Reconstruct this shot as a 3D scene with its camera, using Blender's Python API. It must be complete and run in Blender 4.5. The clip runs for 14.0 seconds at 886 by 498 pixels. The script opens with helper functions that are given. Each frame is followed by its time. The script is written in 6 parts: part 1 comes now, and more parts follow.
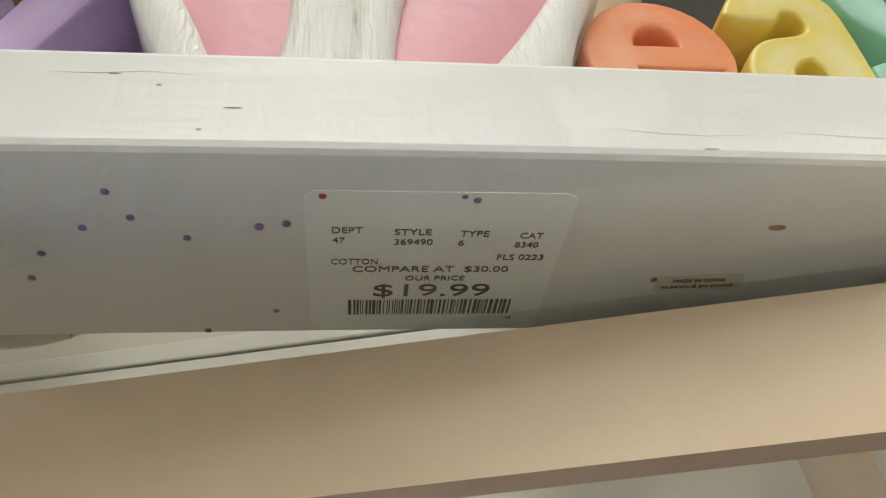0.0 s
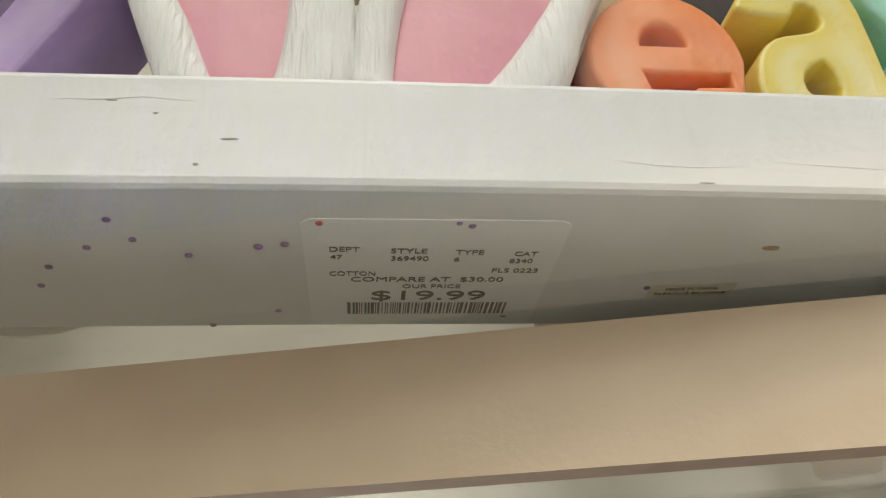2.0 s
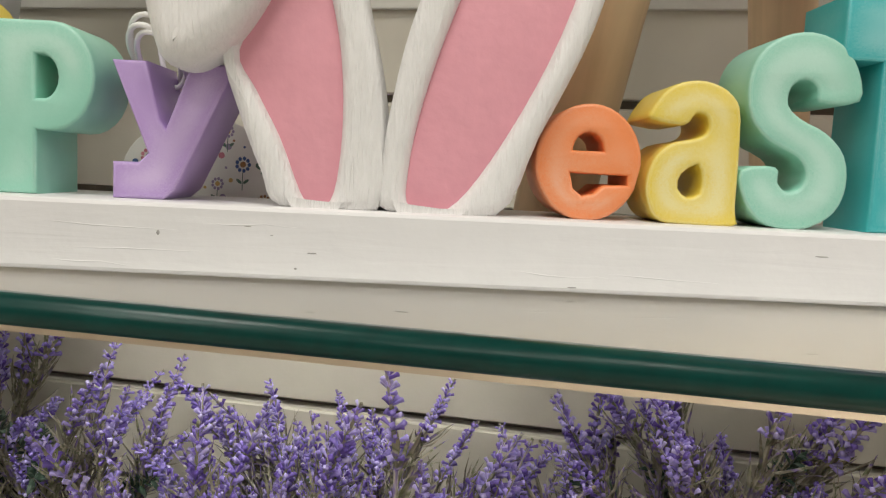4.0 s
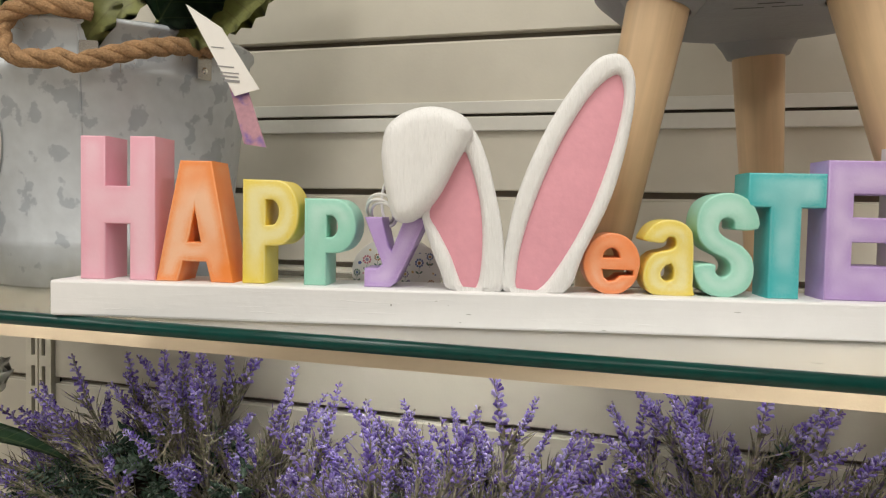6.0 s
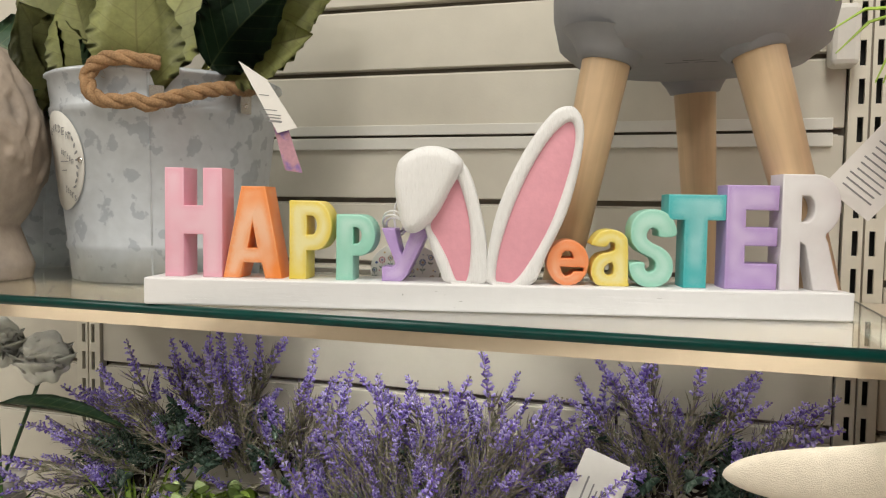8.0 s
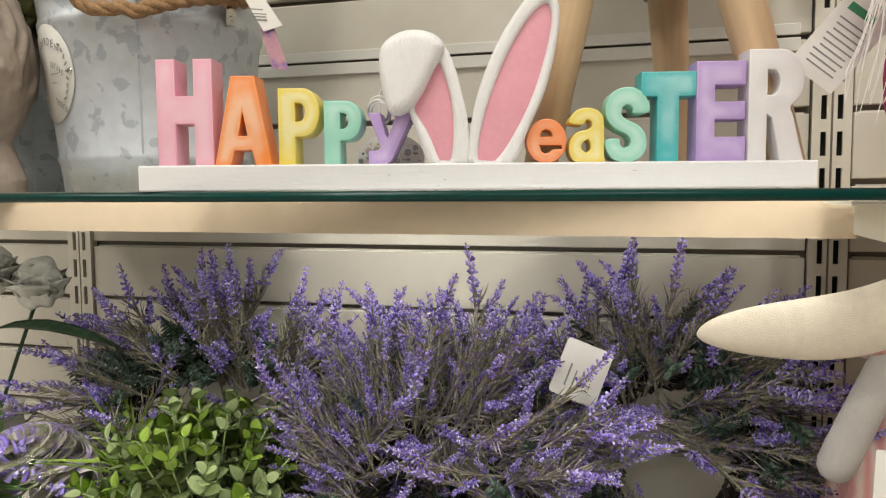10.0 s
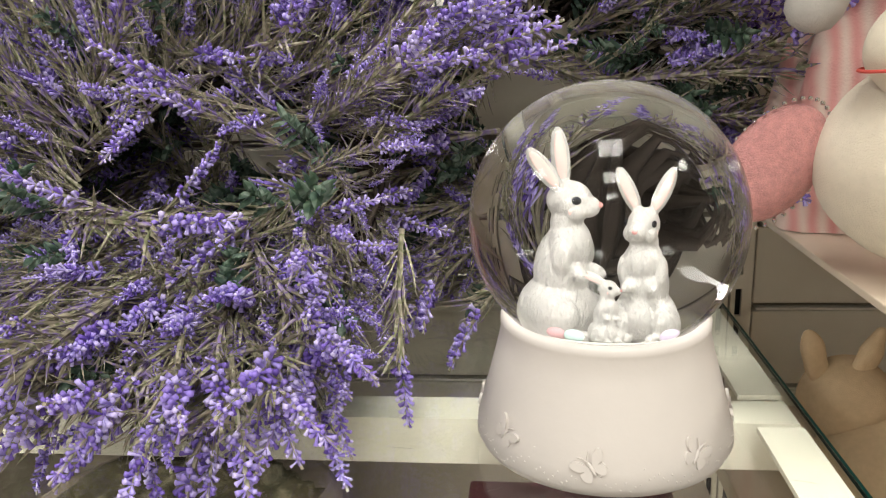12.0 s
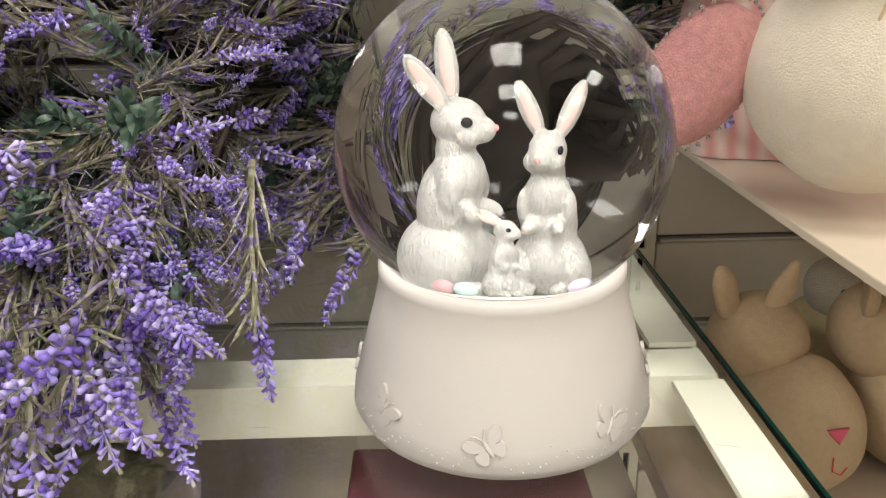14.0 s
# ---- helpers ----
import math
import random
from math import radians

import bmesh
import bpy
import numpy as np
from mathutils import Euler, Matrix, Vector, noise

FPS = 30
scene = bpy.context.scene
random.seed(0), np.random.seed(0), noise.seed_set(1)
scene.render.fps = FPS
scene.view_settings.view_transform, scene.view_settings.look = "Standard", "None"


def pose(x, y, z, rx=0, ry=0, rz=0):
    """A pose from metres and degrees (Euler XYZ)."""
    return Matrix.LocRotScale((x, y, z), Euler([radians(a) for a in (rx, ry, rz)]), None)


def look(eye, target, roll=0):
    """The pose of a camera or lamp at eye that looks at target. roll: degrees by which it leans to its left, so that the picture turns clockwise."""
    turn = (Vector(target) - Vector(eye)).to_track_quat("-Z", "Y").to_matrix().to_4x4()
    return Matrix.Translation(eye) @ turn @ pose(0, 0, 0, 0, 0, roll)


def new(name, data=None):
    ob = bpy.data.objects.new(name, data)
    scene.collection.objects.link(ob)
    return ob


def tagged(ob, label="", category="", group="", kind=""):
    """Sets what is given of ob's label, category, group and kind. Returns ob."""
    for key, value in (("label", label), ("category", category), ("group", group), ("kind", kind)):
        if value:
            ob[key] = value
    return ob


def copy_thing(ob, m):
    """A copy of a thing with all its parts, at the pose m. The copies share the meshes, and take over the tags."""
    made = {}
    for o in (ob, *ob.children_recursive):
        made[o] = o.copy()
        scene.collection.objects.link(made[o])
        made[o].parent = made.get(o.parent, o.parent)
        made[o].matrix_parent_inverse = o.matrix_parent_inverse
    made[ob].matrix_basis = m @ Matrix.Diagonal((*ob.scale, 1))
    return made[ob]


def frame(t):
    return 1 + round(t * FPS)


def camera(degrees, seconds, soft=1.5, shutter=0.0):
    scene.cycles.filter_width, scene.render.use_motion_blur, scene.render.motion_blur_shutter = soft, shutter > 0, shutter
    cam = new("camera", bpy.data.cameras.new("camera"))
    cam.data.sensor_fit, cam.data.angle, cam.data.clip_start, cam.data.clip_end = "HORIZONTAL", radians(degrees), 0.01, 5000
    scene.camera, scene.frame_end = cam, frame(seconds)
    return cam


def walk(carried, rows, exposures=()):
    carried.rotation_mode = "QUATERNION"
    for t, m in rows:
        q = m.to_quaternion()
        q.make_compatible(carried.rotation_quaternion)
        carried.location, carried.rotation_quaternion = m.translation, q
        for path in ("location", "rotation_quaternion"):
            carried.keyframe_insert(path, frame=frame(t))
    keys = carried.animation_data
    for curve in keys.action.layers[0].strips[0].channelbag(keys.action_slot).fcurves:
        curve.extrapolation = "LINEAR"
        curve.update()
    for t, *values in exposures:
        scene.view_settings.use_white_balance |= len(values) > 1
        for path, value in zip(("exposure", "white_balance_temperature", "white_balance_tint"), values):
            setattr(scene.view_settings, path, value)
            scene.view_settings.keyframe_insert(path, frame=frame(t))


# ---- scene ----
cam = camera(60.0, 14.0, soft=1.2)
PATH = [
    (0, (0.0145, -0.0717, -0.0722), (-0.1051, 1.5461, 1.0976), -5.1),
    (0.5, (0.0145, -0.0717, -0.0732), (-0.1151, 1.5431, 1.0986), -4.9),
    (1, (0.0145, -0.0727, -0.0732), (-0.1211, 1.5491, 1.0886), -4.8),
    (1.5, (0.0145, -0.0727, -0.0732), (-0.1281, 1.5471, 1.0906), -4.7),
    (2, (0.0197, -0.0827, -0.0587), (-0.1695, 1.6695, 0.8869), -3.0),
    (2.5, (0.033, -0.115, 0.0298), (-0.26, 1.83, -0.415), 1.2),
    (5, (0.0650, -0.2427, 0.0290), (-0.4420, 1.6900, -0.0370), 2.05),
    (5.5, (0.074, -0.296, 0.052), (-0.496, 1.616, -0.08), 1.5),
    (6, (0.083, -0.361, 0.057), (-0.521, 1.543, -0.04), 1.2),
    (6.5, (0.089, -0.413, 0.066), (-0.495, 1.496, -0.048), 1.1),
    (7, (0.102, -0.441, 0.071), (-0.485, 1.468, -0.044), 1.1),
    (9.5, (0.125, -0.509, 0.05), (-0.454, 1.403, -0.066), 0.1),
    (10, (0.127, -0.506, 0.001), (-0.427, 1.409, -0.155), -0.4),
    (10.5, (0.128, -0.482, -0.077), (-0.371, 1.443, -0.289), -1.1),
    (11, (0.124, -0.438, -0.137), (-0.28, 1.496, -0.447), -1.8),
    (11.5, (0.12, -0.364, -0.172), (-0.182, 1.568, -0.589), -2.2),
    (12, (0.118, -0.304, -0.2), (-0.1, 1.619, -0.705), -2.1),
    (12.5, (0.119, -0.265, -0.218), (-0.031, 1.642, -0.803), -1.7),
    (13, (0.123, -0.243, -0.225), (0.025, 1.649, -0.865), -1.4),
    (13.5, (0.123, -0.237, -0.222), (0.103, 1.644, -0.898), -1.1),
    (14, (0.125, -0.243, -0.215), (0.16, 1.636, -0.897), -1.1),
]
walk(cam, [(t, look(eye, target, roll)) for t, eye, target, roll in PATH], [(0.0, -0.12), (1.8, -0.12), (2.5, -0.4), (5.0, -0.25), (9.5, -0.12), (10.5, 0.0), (11.5, 0.3), (14.0, 0.2)])

scene.view_settings.exposure = 0.0

world = bpy.data.worlds.new("store_air")
scene.world = world
world.use_nodes = True
world.node_tree.nodes["Background"].inputs[0].default_value = (1.0, 0.95, 0.86, 1)
world.node_tree.nodes["Background"].inputs[1].default_value = 0.18

CEIL = 1.75
FLOOR = -1.15
LAMP_PLACES = [(x, y) for x in (-2.4, 0.15, 2.6) for y in (-3.4, -2.0, -0.75)]
for lx, ly in LAMP_PLACES:
    ld = bpy.data.lights.new("ceiling_panel", "AREA")
    ld.shape, ld.size, ld.size_y = "RECTANGLE", 0.58, 0.58
    ld.energy, ld.color = 22.0, (0.985, 0.957, 0.885)
    lo = new("ceiling_panel", ld)
    lo.matrix_world = pose(lx, ly, CEIL - 0.06)


# ---- materials ----
def mat(name, color, rough=0.5, metal=0.0, var=0.06, scale=40.0, bump=0.0, bump_scale=200.0, spec=0.5,
        coat=0.0, sheen=0.0, per_object=0.0, stain=None, stain_scale=8.0, stain_cover=0.55, stain_edge=0.12, sss=0.0):
    """A principled surface with fine and coarse variation, an optional stain colour and fine relief."""
    m = bpy.data.materials.new(name)
    m.use_nodes = True
    nt = m.node_tree
    n, l = nt.nodes, nt.links
    b = n["Principled BSDF"]
    b.inputs["Roughness"].default_value = rough
    b.inputs["Metallic"].default_value = metal
    b.inputs["Specular IOR Level"].default_value = spec
    b.inputs["Coat Weight"].default_value = coat
    b.inputs["Sheen Weight"].default_value = sheen
    if sss:
        b.inputs["Subsurface Weight"].default_value = sss
        b.inputs["Subsurface Radius"].default_value = (0.004, 0.002, 0.001)
    tc = n.new("ShaderNodeTexCoord")
    fine, coarse = n.new("ShaderNodeTexNoise"), n.new("ShaderNodeTexNoise")
    fine.inputs["Scale"].default_value, fine.inputs["Detail"].default_value = scale * 6, 4
    coarse.inputs["Scale"].default_value, coarse.inputs["Detail"].default_value = scale, 3
    for t in (fine, coarse):
        l.new(tc.outputs["Object"], t.inputs["Vector"])
    add = n.new("ShaderNodeMath")
    add.operation = "ADD"
    l.new(fine.outputs["Fac"], add.inputs[0])
    l.new(coarse.outputs["Fac"], add.inputs[1])
    ramp = n.new("ShaderNodeMapRange")
    ramp.inputs["From Min"].default_value, ramp.inputs["From Max"].default_value = 0.6, 1.4
    ramp.inputs["To Min"].default_value, ramp.inputs["To Max"].default_value = 1 - var, 1 + var
    l.new(add.outputs[0], ramp.inputs["Value"])
    fac = ramp.outputs[0]
    if per_object:
        oi = n.new("ShaderNodeObjectInfo")
        mr = n.new("ShaderNodeMapRange")
        mr.inputs["To Min"].default_value, mr.inputs["To Max"].default_value = 1 - per_object, 1 + per_object
        l.new(oi.outputs["Random"], mr.inputs["Value"])
        mul = n.new("ShaderNodeMath")
        mul.operation = "MULTIPLY"
        l.new(fac, mul.inputs[0])
        l.new(mr.outputs[0], mul.inputs[1])
        fac = mul.outputs[0]
    mix = n.new("ShaderNodeVectorMath")
    mix.operation = "SCALE"
    mix.inputs[0].default_value = color
    if stain:
        sn = n.new("ShaderNodeTexNoise")
        sn.inputs["Scale"].default_value, sn.inputs["Detail"].default_value = stain_scale, 6
        l.new(tc.outputs["Object"], sn.inputs["Vector"])
        sr = n.new("ShaderNodeMapRange")
        sr.inputs["From Min"].default_value, sr.inputs["From Max"].default_value = stain_cover, stain_cover + stain_edge
        l.new(sn.outputs["Fac"], sr.inputs["Value"])
        sm = n.new("ShaderNodeMix")
        sm.data_type = "RGBA"
        sm.inputs["A"].default_value, sm.inputs["B"].default_value = (*color, 1), (*stain, 1)
        l.new(sr.outputs[0], sm.inputs["Factor"])
        l.new(sm.outputs["Result"], mix.inputs[0])
    l.new(fac, mix.inputs["Scale"])
    l.new(mix.outputs[0], b.inputs["Base Color"])
    if bump:
        bt = n.new("ShaderNodeTexNoise")
        bt.inputs["Scale"].default_value, bt.inputs["Detail"].default_value = bump_scale, 5
        l.new(tc.outputs["Object"], bt.inputs["Vector"])
        bn = n.new("ShaderNodeBump")
        bn.inputs["Strength"].default_value, bn.inputs["Distance"].default_value = bump, 0.002
        l.new(bt.outputs["Fac"], bn.inputs["Height"])
        l.new(bn.outputs["Normal"], b.inputs["Normal"])
    return m


def streaked(m, axis_scale, strength=0.5, dist=0.001, dark=0.0):
    """Adds relief drawn out along one axis (carved fur, wood grain, knit) to a material."""
    nt = m.node_tree
    n, l = nt.nodes, nt.links
    b = n["Principled BSDF"]
    tc, mp, tx, bn = (n.new("ShaderNodeTexCoord"), n.new("ShaderNodeMapping"), n.new("ShaderNodeTexNoise"), n.new("ShaderNodeBump"))
    mp.inputs["Scale"].default_value = axis_scale
    tx.inputs["Scale"].default_value, tx.inputs["Detail"].default_value = 1.0, 4
    tx.inputs["Distortion"].default_value = 0.6
    l.new(tc.outputs["Object"], mp.inputs["Vector"])
    l.new(mp.outputs[0], tx.inputs["Vector"])
    bn.inputs["Strength"].default_value, bn.inputs["Distance"].default_value = strength, dist
    l.new(tx.outputs["Fac"], bn.inputs["Height"])
    old = b.inputs["Normal"].links[0].from_socket if b.inputs["Normal"].links else None
    if old:
        l.new(old, bn.inputs["Normal"])
    l.new(bn.outputs["Normal"], b.inputs["Normal"])
    if dark:
        src = b.inputs["Base Color"].links[0].from_socket
        mr, sc = n.new("ShaderNodeMapRange"), n.new("ShaderNodeVectorMath")
        mr.inputs["From Min"].default_value, mr.inputs["From Max"].default_value = 0.3, 0.7
        mr.inputs["To Min"].default_value, mr.inputs["To Max"].default_value = 1 - dark, 1 + dark * 0.4
        sc.operation = "SCALE"
        l.new(tx.outputs["Fac"], mr.inputs["Value"])
        l.new(src, sc.inputs[0])
        l.new(mr.outputs[0], sc.inputs["Scale"])
        l.new(sc.outputs[0], b.inputs["Base Color"])
    return m


def glass_mat(name, color, rough=0.0, ior=1.5):
    m = bpy.data.materials.new(name)
    m.use_nodes = True
    b = m.node_tree.nodes["Principled BSDF"]
    b.inputs["Base Color"].default_value = (*color, 1)
    b.inputs["Roughness"].default_value = rough
    b.inputs["IOR"].default_value = ior
    b.inputs["Transmission Weight"].default_value = 1.0
    return m


WALL = mat("slat_panel_paint", (0.66, 0.62, 0.53), 0.42, var=0.05, scale=6, bump=0.05, bump_scale=400)
GROOVE = mat("groove_insert", (0.24, 0.21, 0.17), 0.35, var=0.1, scale=9)
GROOVE_LIP = mat("groove_lip", (0.72, 0.69, 0.62), 0.3, var=0.05, scale=9)
STEEL_CREAM = mat("cream_powder_coat", (0.56, 0.45, 0.32), 0.38, var=0.06, scale=12, bump=0.05, bump_scale=700, stain=(0.55, 0.44, 0.32), stain_scale=14, stain_cover=0.66)
STEEL_PALE = mat("pale_powder_coat", (0.70, 0.66, 0.56), 0.38, var=0.06, scale=12, bump=0.05, bump_scale=700, stain=(0.5, 0.42, 0.32), stain_scale=16, stain_cover=0.68)
DARK = mat("slot_shade_and_screw_black", (0.02, 0.02, 0.02), 0.7)
GLASS = glass_mat("shelf_glass", (0.93, 0.97, 0.95), 0.0)
GLASS_EDGE = mat("green_glass_edge", (0.0, 0.040, 0.033), 0.30, var=0.3, scale=30, spec=0.3)
WHITE_BASE = mat("white_painted_wood", (0.79, 0.78, 0.78), 0.45, var=0.03, scale=14, bump=0.12, bump_scale=90)
streaked(WHITE_BASE, (25, 300, 260), 0.25, 0.0006)
RESIN_WHITE = mat("white_resin", (0.86, 0.85, 0.84), 0.5, var=0.03, scale=30, bump=0.1, bump_scale=300)
FUR = mat("carved_fur_resin", (0.84, 0.83, 0.82), 0.5, var=0.03, scale=30)
streaked(FUR, (1100, 700, 150), 0.7, 0.0010, dark=0.04)
PINK = mat("pink_painted_resin", (0.78, 0.36, 0.43), 0.5, var=0.05, scale=35, bump=0.12, bump_scale=250)


def airbrushed(name, edge, centre):
    """Sprayed paint: full colour along the edges and sides, paler and uneven in the middle of the front faces."""
    m = mat(name, edge, 0.45, var=0.03, scale=40, bump=0.08, bump_scale=260)
    n, l = m.node_tree.nodes, m.node_tree.links
    b = n["Principled BSDF"]
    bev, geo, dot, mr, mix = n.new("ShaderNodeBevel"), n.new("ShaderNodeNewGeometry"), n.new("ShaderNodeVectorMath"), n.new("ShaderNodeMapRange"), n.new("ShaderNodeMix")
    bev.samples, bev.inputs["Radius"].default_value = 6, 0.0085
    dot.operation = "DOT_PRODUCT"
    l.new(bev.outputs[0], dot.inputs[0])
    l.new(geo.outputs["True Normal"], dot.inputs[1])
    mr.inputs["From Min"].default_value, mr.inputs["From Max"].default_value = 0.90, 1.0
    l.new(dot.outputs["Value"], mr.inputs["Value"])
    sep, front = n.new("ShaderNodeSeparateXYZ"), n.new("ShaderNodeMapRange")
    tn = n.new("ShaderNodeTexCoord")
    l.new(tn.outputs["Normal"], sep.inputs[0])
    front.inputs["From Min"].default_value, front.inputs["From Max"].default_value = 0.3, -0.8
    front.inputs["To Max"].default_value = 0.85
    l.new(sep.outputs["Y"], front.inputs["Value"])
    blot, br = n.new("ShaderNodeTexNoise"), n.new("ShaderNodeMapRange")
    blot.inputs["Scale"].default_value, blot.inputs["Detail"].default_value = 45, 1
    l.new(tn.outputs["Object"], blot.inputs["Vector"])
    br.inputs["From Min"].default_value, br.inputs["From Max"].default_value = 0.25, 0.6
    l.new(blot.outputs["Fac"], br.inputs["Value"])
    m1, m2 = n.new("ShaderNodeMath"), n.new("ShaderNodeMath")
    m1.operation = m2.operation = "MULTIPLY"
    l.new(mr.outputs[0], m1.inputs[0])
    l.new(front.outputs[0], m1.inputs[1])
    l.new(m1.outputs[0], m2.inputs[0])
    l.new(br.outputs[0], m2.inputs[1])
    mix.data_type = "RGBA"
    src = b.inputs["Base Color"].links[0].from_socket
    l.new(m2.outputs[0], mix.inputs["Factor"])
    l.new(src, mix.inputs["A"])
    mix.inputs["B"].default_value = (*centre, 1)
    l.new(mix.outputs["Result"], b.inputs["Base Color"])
    return m


LETTER_PAINT = {
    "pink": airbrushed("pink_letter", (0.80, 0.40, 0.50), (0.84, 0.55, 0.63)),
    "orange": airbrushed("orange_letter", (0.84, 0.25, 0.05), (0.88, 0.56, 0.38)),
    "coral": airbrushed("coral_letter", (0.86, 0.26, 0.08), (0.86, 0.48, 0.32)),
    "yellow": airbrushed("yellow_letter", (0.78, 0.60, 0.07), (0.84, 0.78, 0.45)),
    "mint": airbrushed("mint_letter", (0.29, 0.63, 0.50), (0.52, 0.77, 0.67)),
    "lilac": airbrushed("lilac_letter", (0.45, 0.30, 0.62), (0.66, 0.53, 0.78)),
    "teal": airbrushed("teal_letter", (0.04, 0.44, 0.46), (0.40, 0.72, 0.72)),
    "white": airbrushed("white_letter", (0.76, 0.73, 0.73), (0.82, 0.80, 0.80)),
}
PAPER = mat("white_label_paper", (0.88, 0.88, 0.88), 0.35, var=0.02, scale=60)
CARD = mat("white_card", (0.82, 0.80, 0.76), 0.5, var=0.03, scale=40)
INK = mat("black_print", (0.02, 0.02, 0.022), 0.5)
GREY_INK = mat("grey_print", (0.25, 0.25, 0.25), 0.5)
GREEN_INK = mat("green_print", (0.05, 0.25, 0.12), 0.5)
PURPLE_DOT = mat("purple_paint_drop", (0.20, 0.09, 0.28), 0.4)
RED_DOT = mat("red_paint_drop", (0.40, 0.03, 0.03), 0.4)
BROWN_MARK = mat("brown_chip", (0.25, 0.14, 0.05), 0.6)
GREY_MARK = mat("grey_scuff", (0.36, 0.35, 0.33), 0.7)
GALV = mat("galvanised_zinc", (0.54, 0.57, 0.60), 0.42, metal=0.2, var=0.12, scale=16, bump=0.06, bump_scale=120, stain=(0.40, 0.43, 0.47), stain_scale=62, stain_cover=0.57, stain_edge=0.03)
ROPE = mat("jute_rope", (0.37, 0.22, 0.11), 0.95, var=0.45, scale=110, bump=0.8, bump_scale=900)
CHROME = mat("bright_steel", (0.72, 0.70, 0.67), 0.2, metal=1.0, var=0.05)
WOOD = mat("pale_beech", (0.64, 0.45, 0.27), 0.45, var=0.06, scale=10, stain=(0.58, 0.38, 0.22), stain_scale=9, stain_cover=0.5)
streaked(WOOD, (220, 220, 9), 0.12, 0.0004, dark=0.10)
CEMENT = mat("grey_cement_glaze", (0.27, 0.27, 0.28), 0.55, var=0.06, scale=14, bump=0.15, bump_scale=260)
STONE = mat("cast_stone", (0.38, 0.31, 0.25), 0.75, var=0.2, scale=18, bump=0.5, bump_scale=90, stain=(0.26, 0.22, 0.19), stain_scale=18)
LEAF_DARK = mat("dark_green_leaf", (0.045, 0.105, 0.05), 0.4, var=0.2, scale=40, bump=0.3, bump_scale=160, per_object=0.25)
LEAF_OLIVE = mat("olive_leaf", (0.27, 0.28, 0.10), 0.5, var=0.2, scale=40, bump=0.3, bump_scale=160, per_object=0.2)


def veined(m, colour):
    """Paler side veins that run out from the midrib of a leaf along y."""
    n, l = m.node_tree.nodes, m.node_tree.links
    b = n["Principled BSDF"]
    src = b.inputs["Base Color"].links[0].from_socket
    tc, sep, ab, ma, mu, sn, mr, mid, mx, mix = [n.new(k) for k in ("ShaderNodeTexCoord", "ShaderNodeSeparateXYZ", "ShaderNodeMath", "ShaderNodeMath", "ShaderNodeMath", "ShaderNodeMath", "ShaderNodeMapRange", "ShaderNodeMapRange", "ShaderNodeMath", "ShaderNodeMix")]
    l.new(tc.outputs["Object"], sep.inputs[0])
    ab.operation = "ABSOLUTE"
    l.new(sep.outputs["X"], ab.inputs[0])
    ma.operation = "MULTIPLY_ADD"
    ma.inputs[1].default_value = -0.75
    l.new(ab.outputs[0], ma.inputs[0])
    l.new(sep.outputs["Y"], ma.inputs[2])
    mu.operation, sn.operation = "MULTIPLY", "SINE"
    mu.inputs[1].default_value = 480.0
    l.new(ma.outputs[0], mu.inputs[0])
    l.new(mu.outputs[0], sn.inputs[0])
    mr.inputs["From Min"].default_value, mr.inputs["From Max"].default_value = 0.93, 1.0
    mr.inputs["To Max"].default_value = 0.55
    l.new(sn.outputs[0], mr.inputs["Value"])
    mid.inputs["From Min"].default_value, mid.inputs["From Max"].default_value = 0.0012, 0.0004
    mid.inputs["To Max"].default_value = 0.8
    l.new(ab.outputs[0], mid.inputs["Value"])
    mx.operation = "MAXIMUM"
    l.new(mr.outputs[0], mx.inputs[0])
    l.new(mid.outputs[0], mx.inputs[1])
    mix.data_type = "RGBA"
    l.new(mx.outputs[0], mix.inputs["Factor"])
    l.new(src, mix.inputs["A"])
    mix.inputs["B"].default_value = (*colour, 1)
    l.new(mix.outputs["Result"], b.inputs["Base Color"])


veined(LEAF_DARK, (0.16, 0.22, 0.10))
veined(LEAF_OLIVE, (0.20, 0.19, 0.07))
LEAF_LIME = mat("lime_leaf", (0.34, 0.50, 0.07), 0.5, var=0.2, scale=60, per_object=0.2)
LEAF_EUC = mat("eucalyptus_leaf", (0.50, 0.61, 0.29), 0.6, var=0.2, scale=60, per_object=0.25)


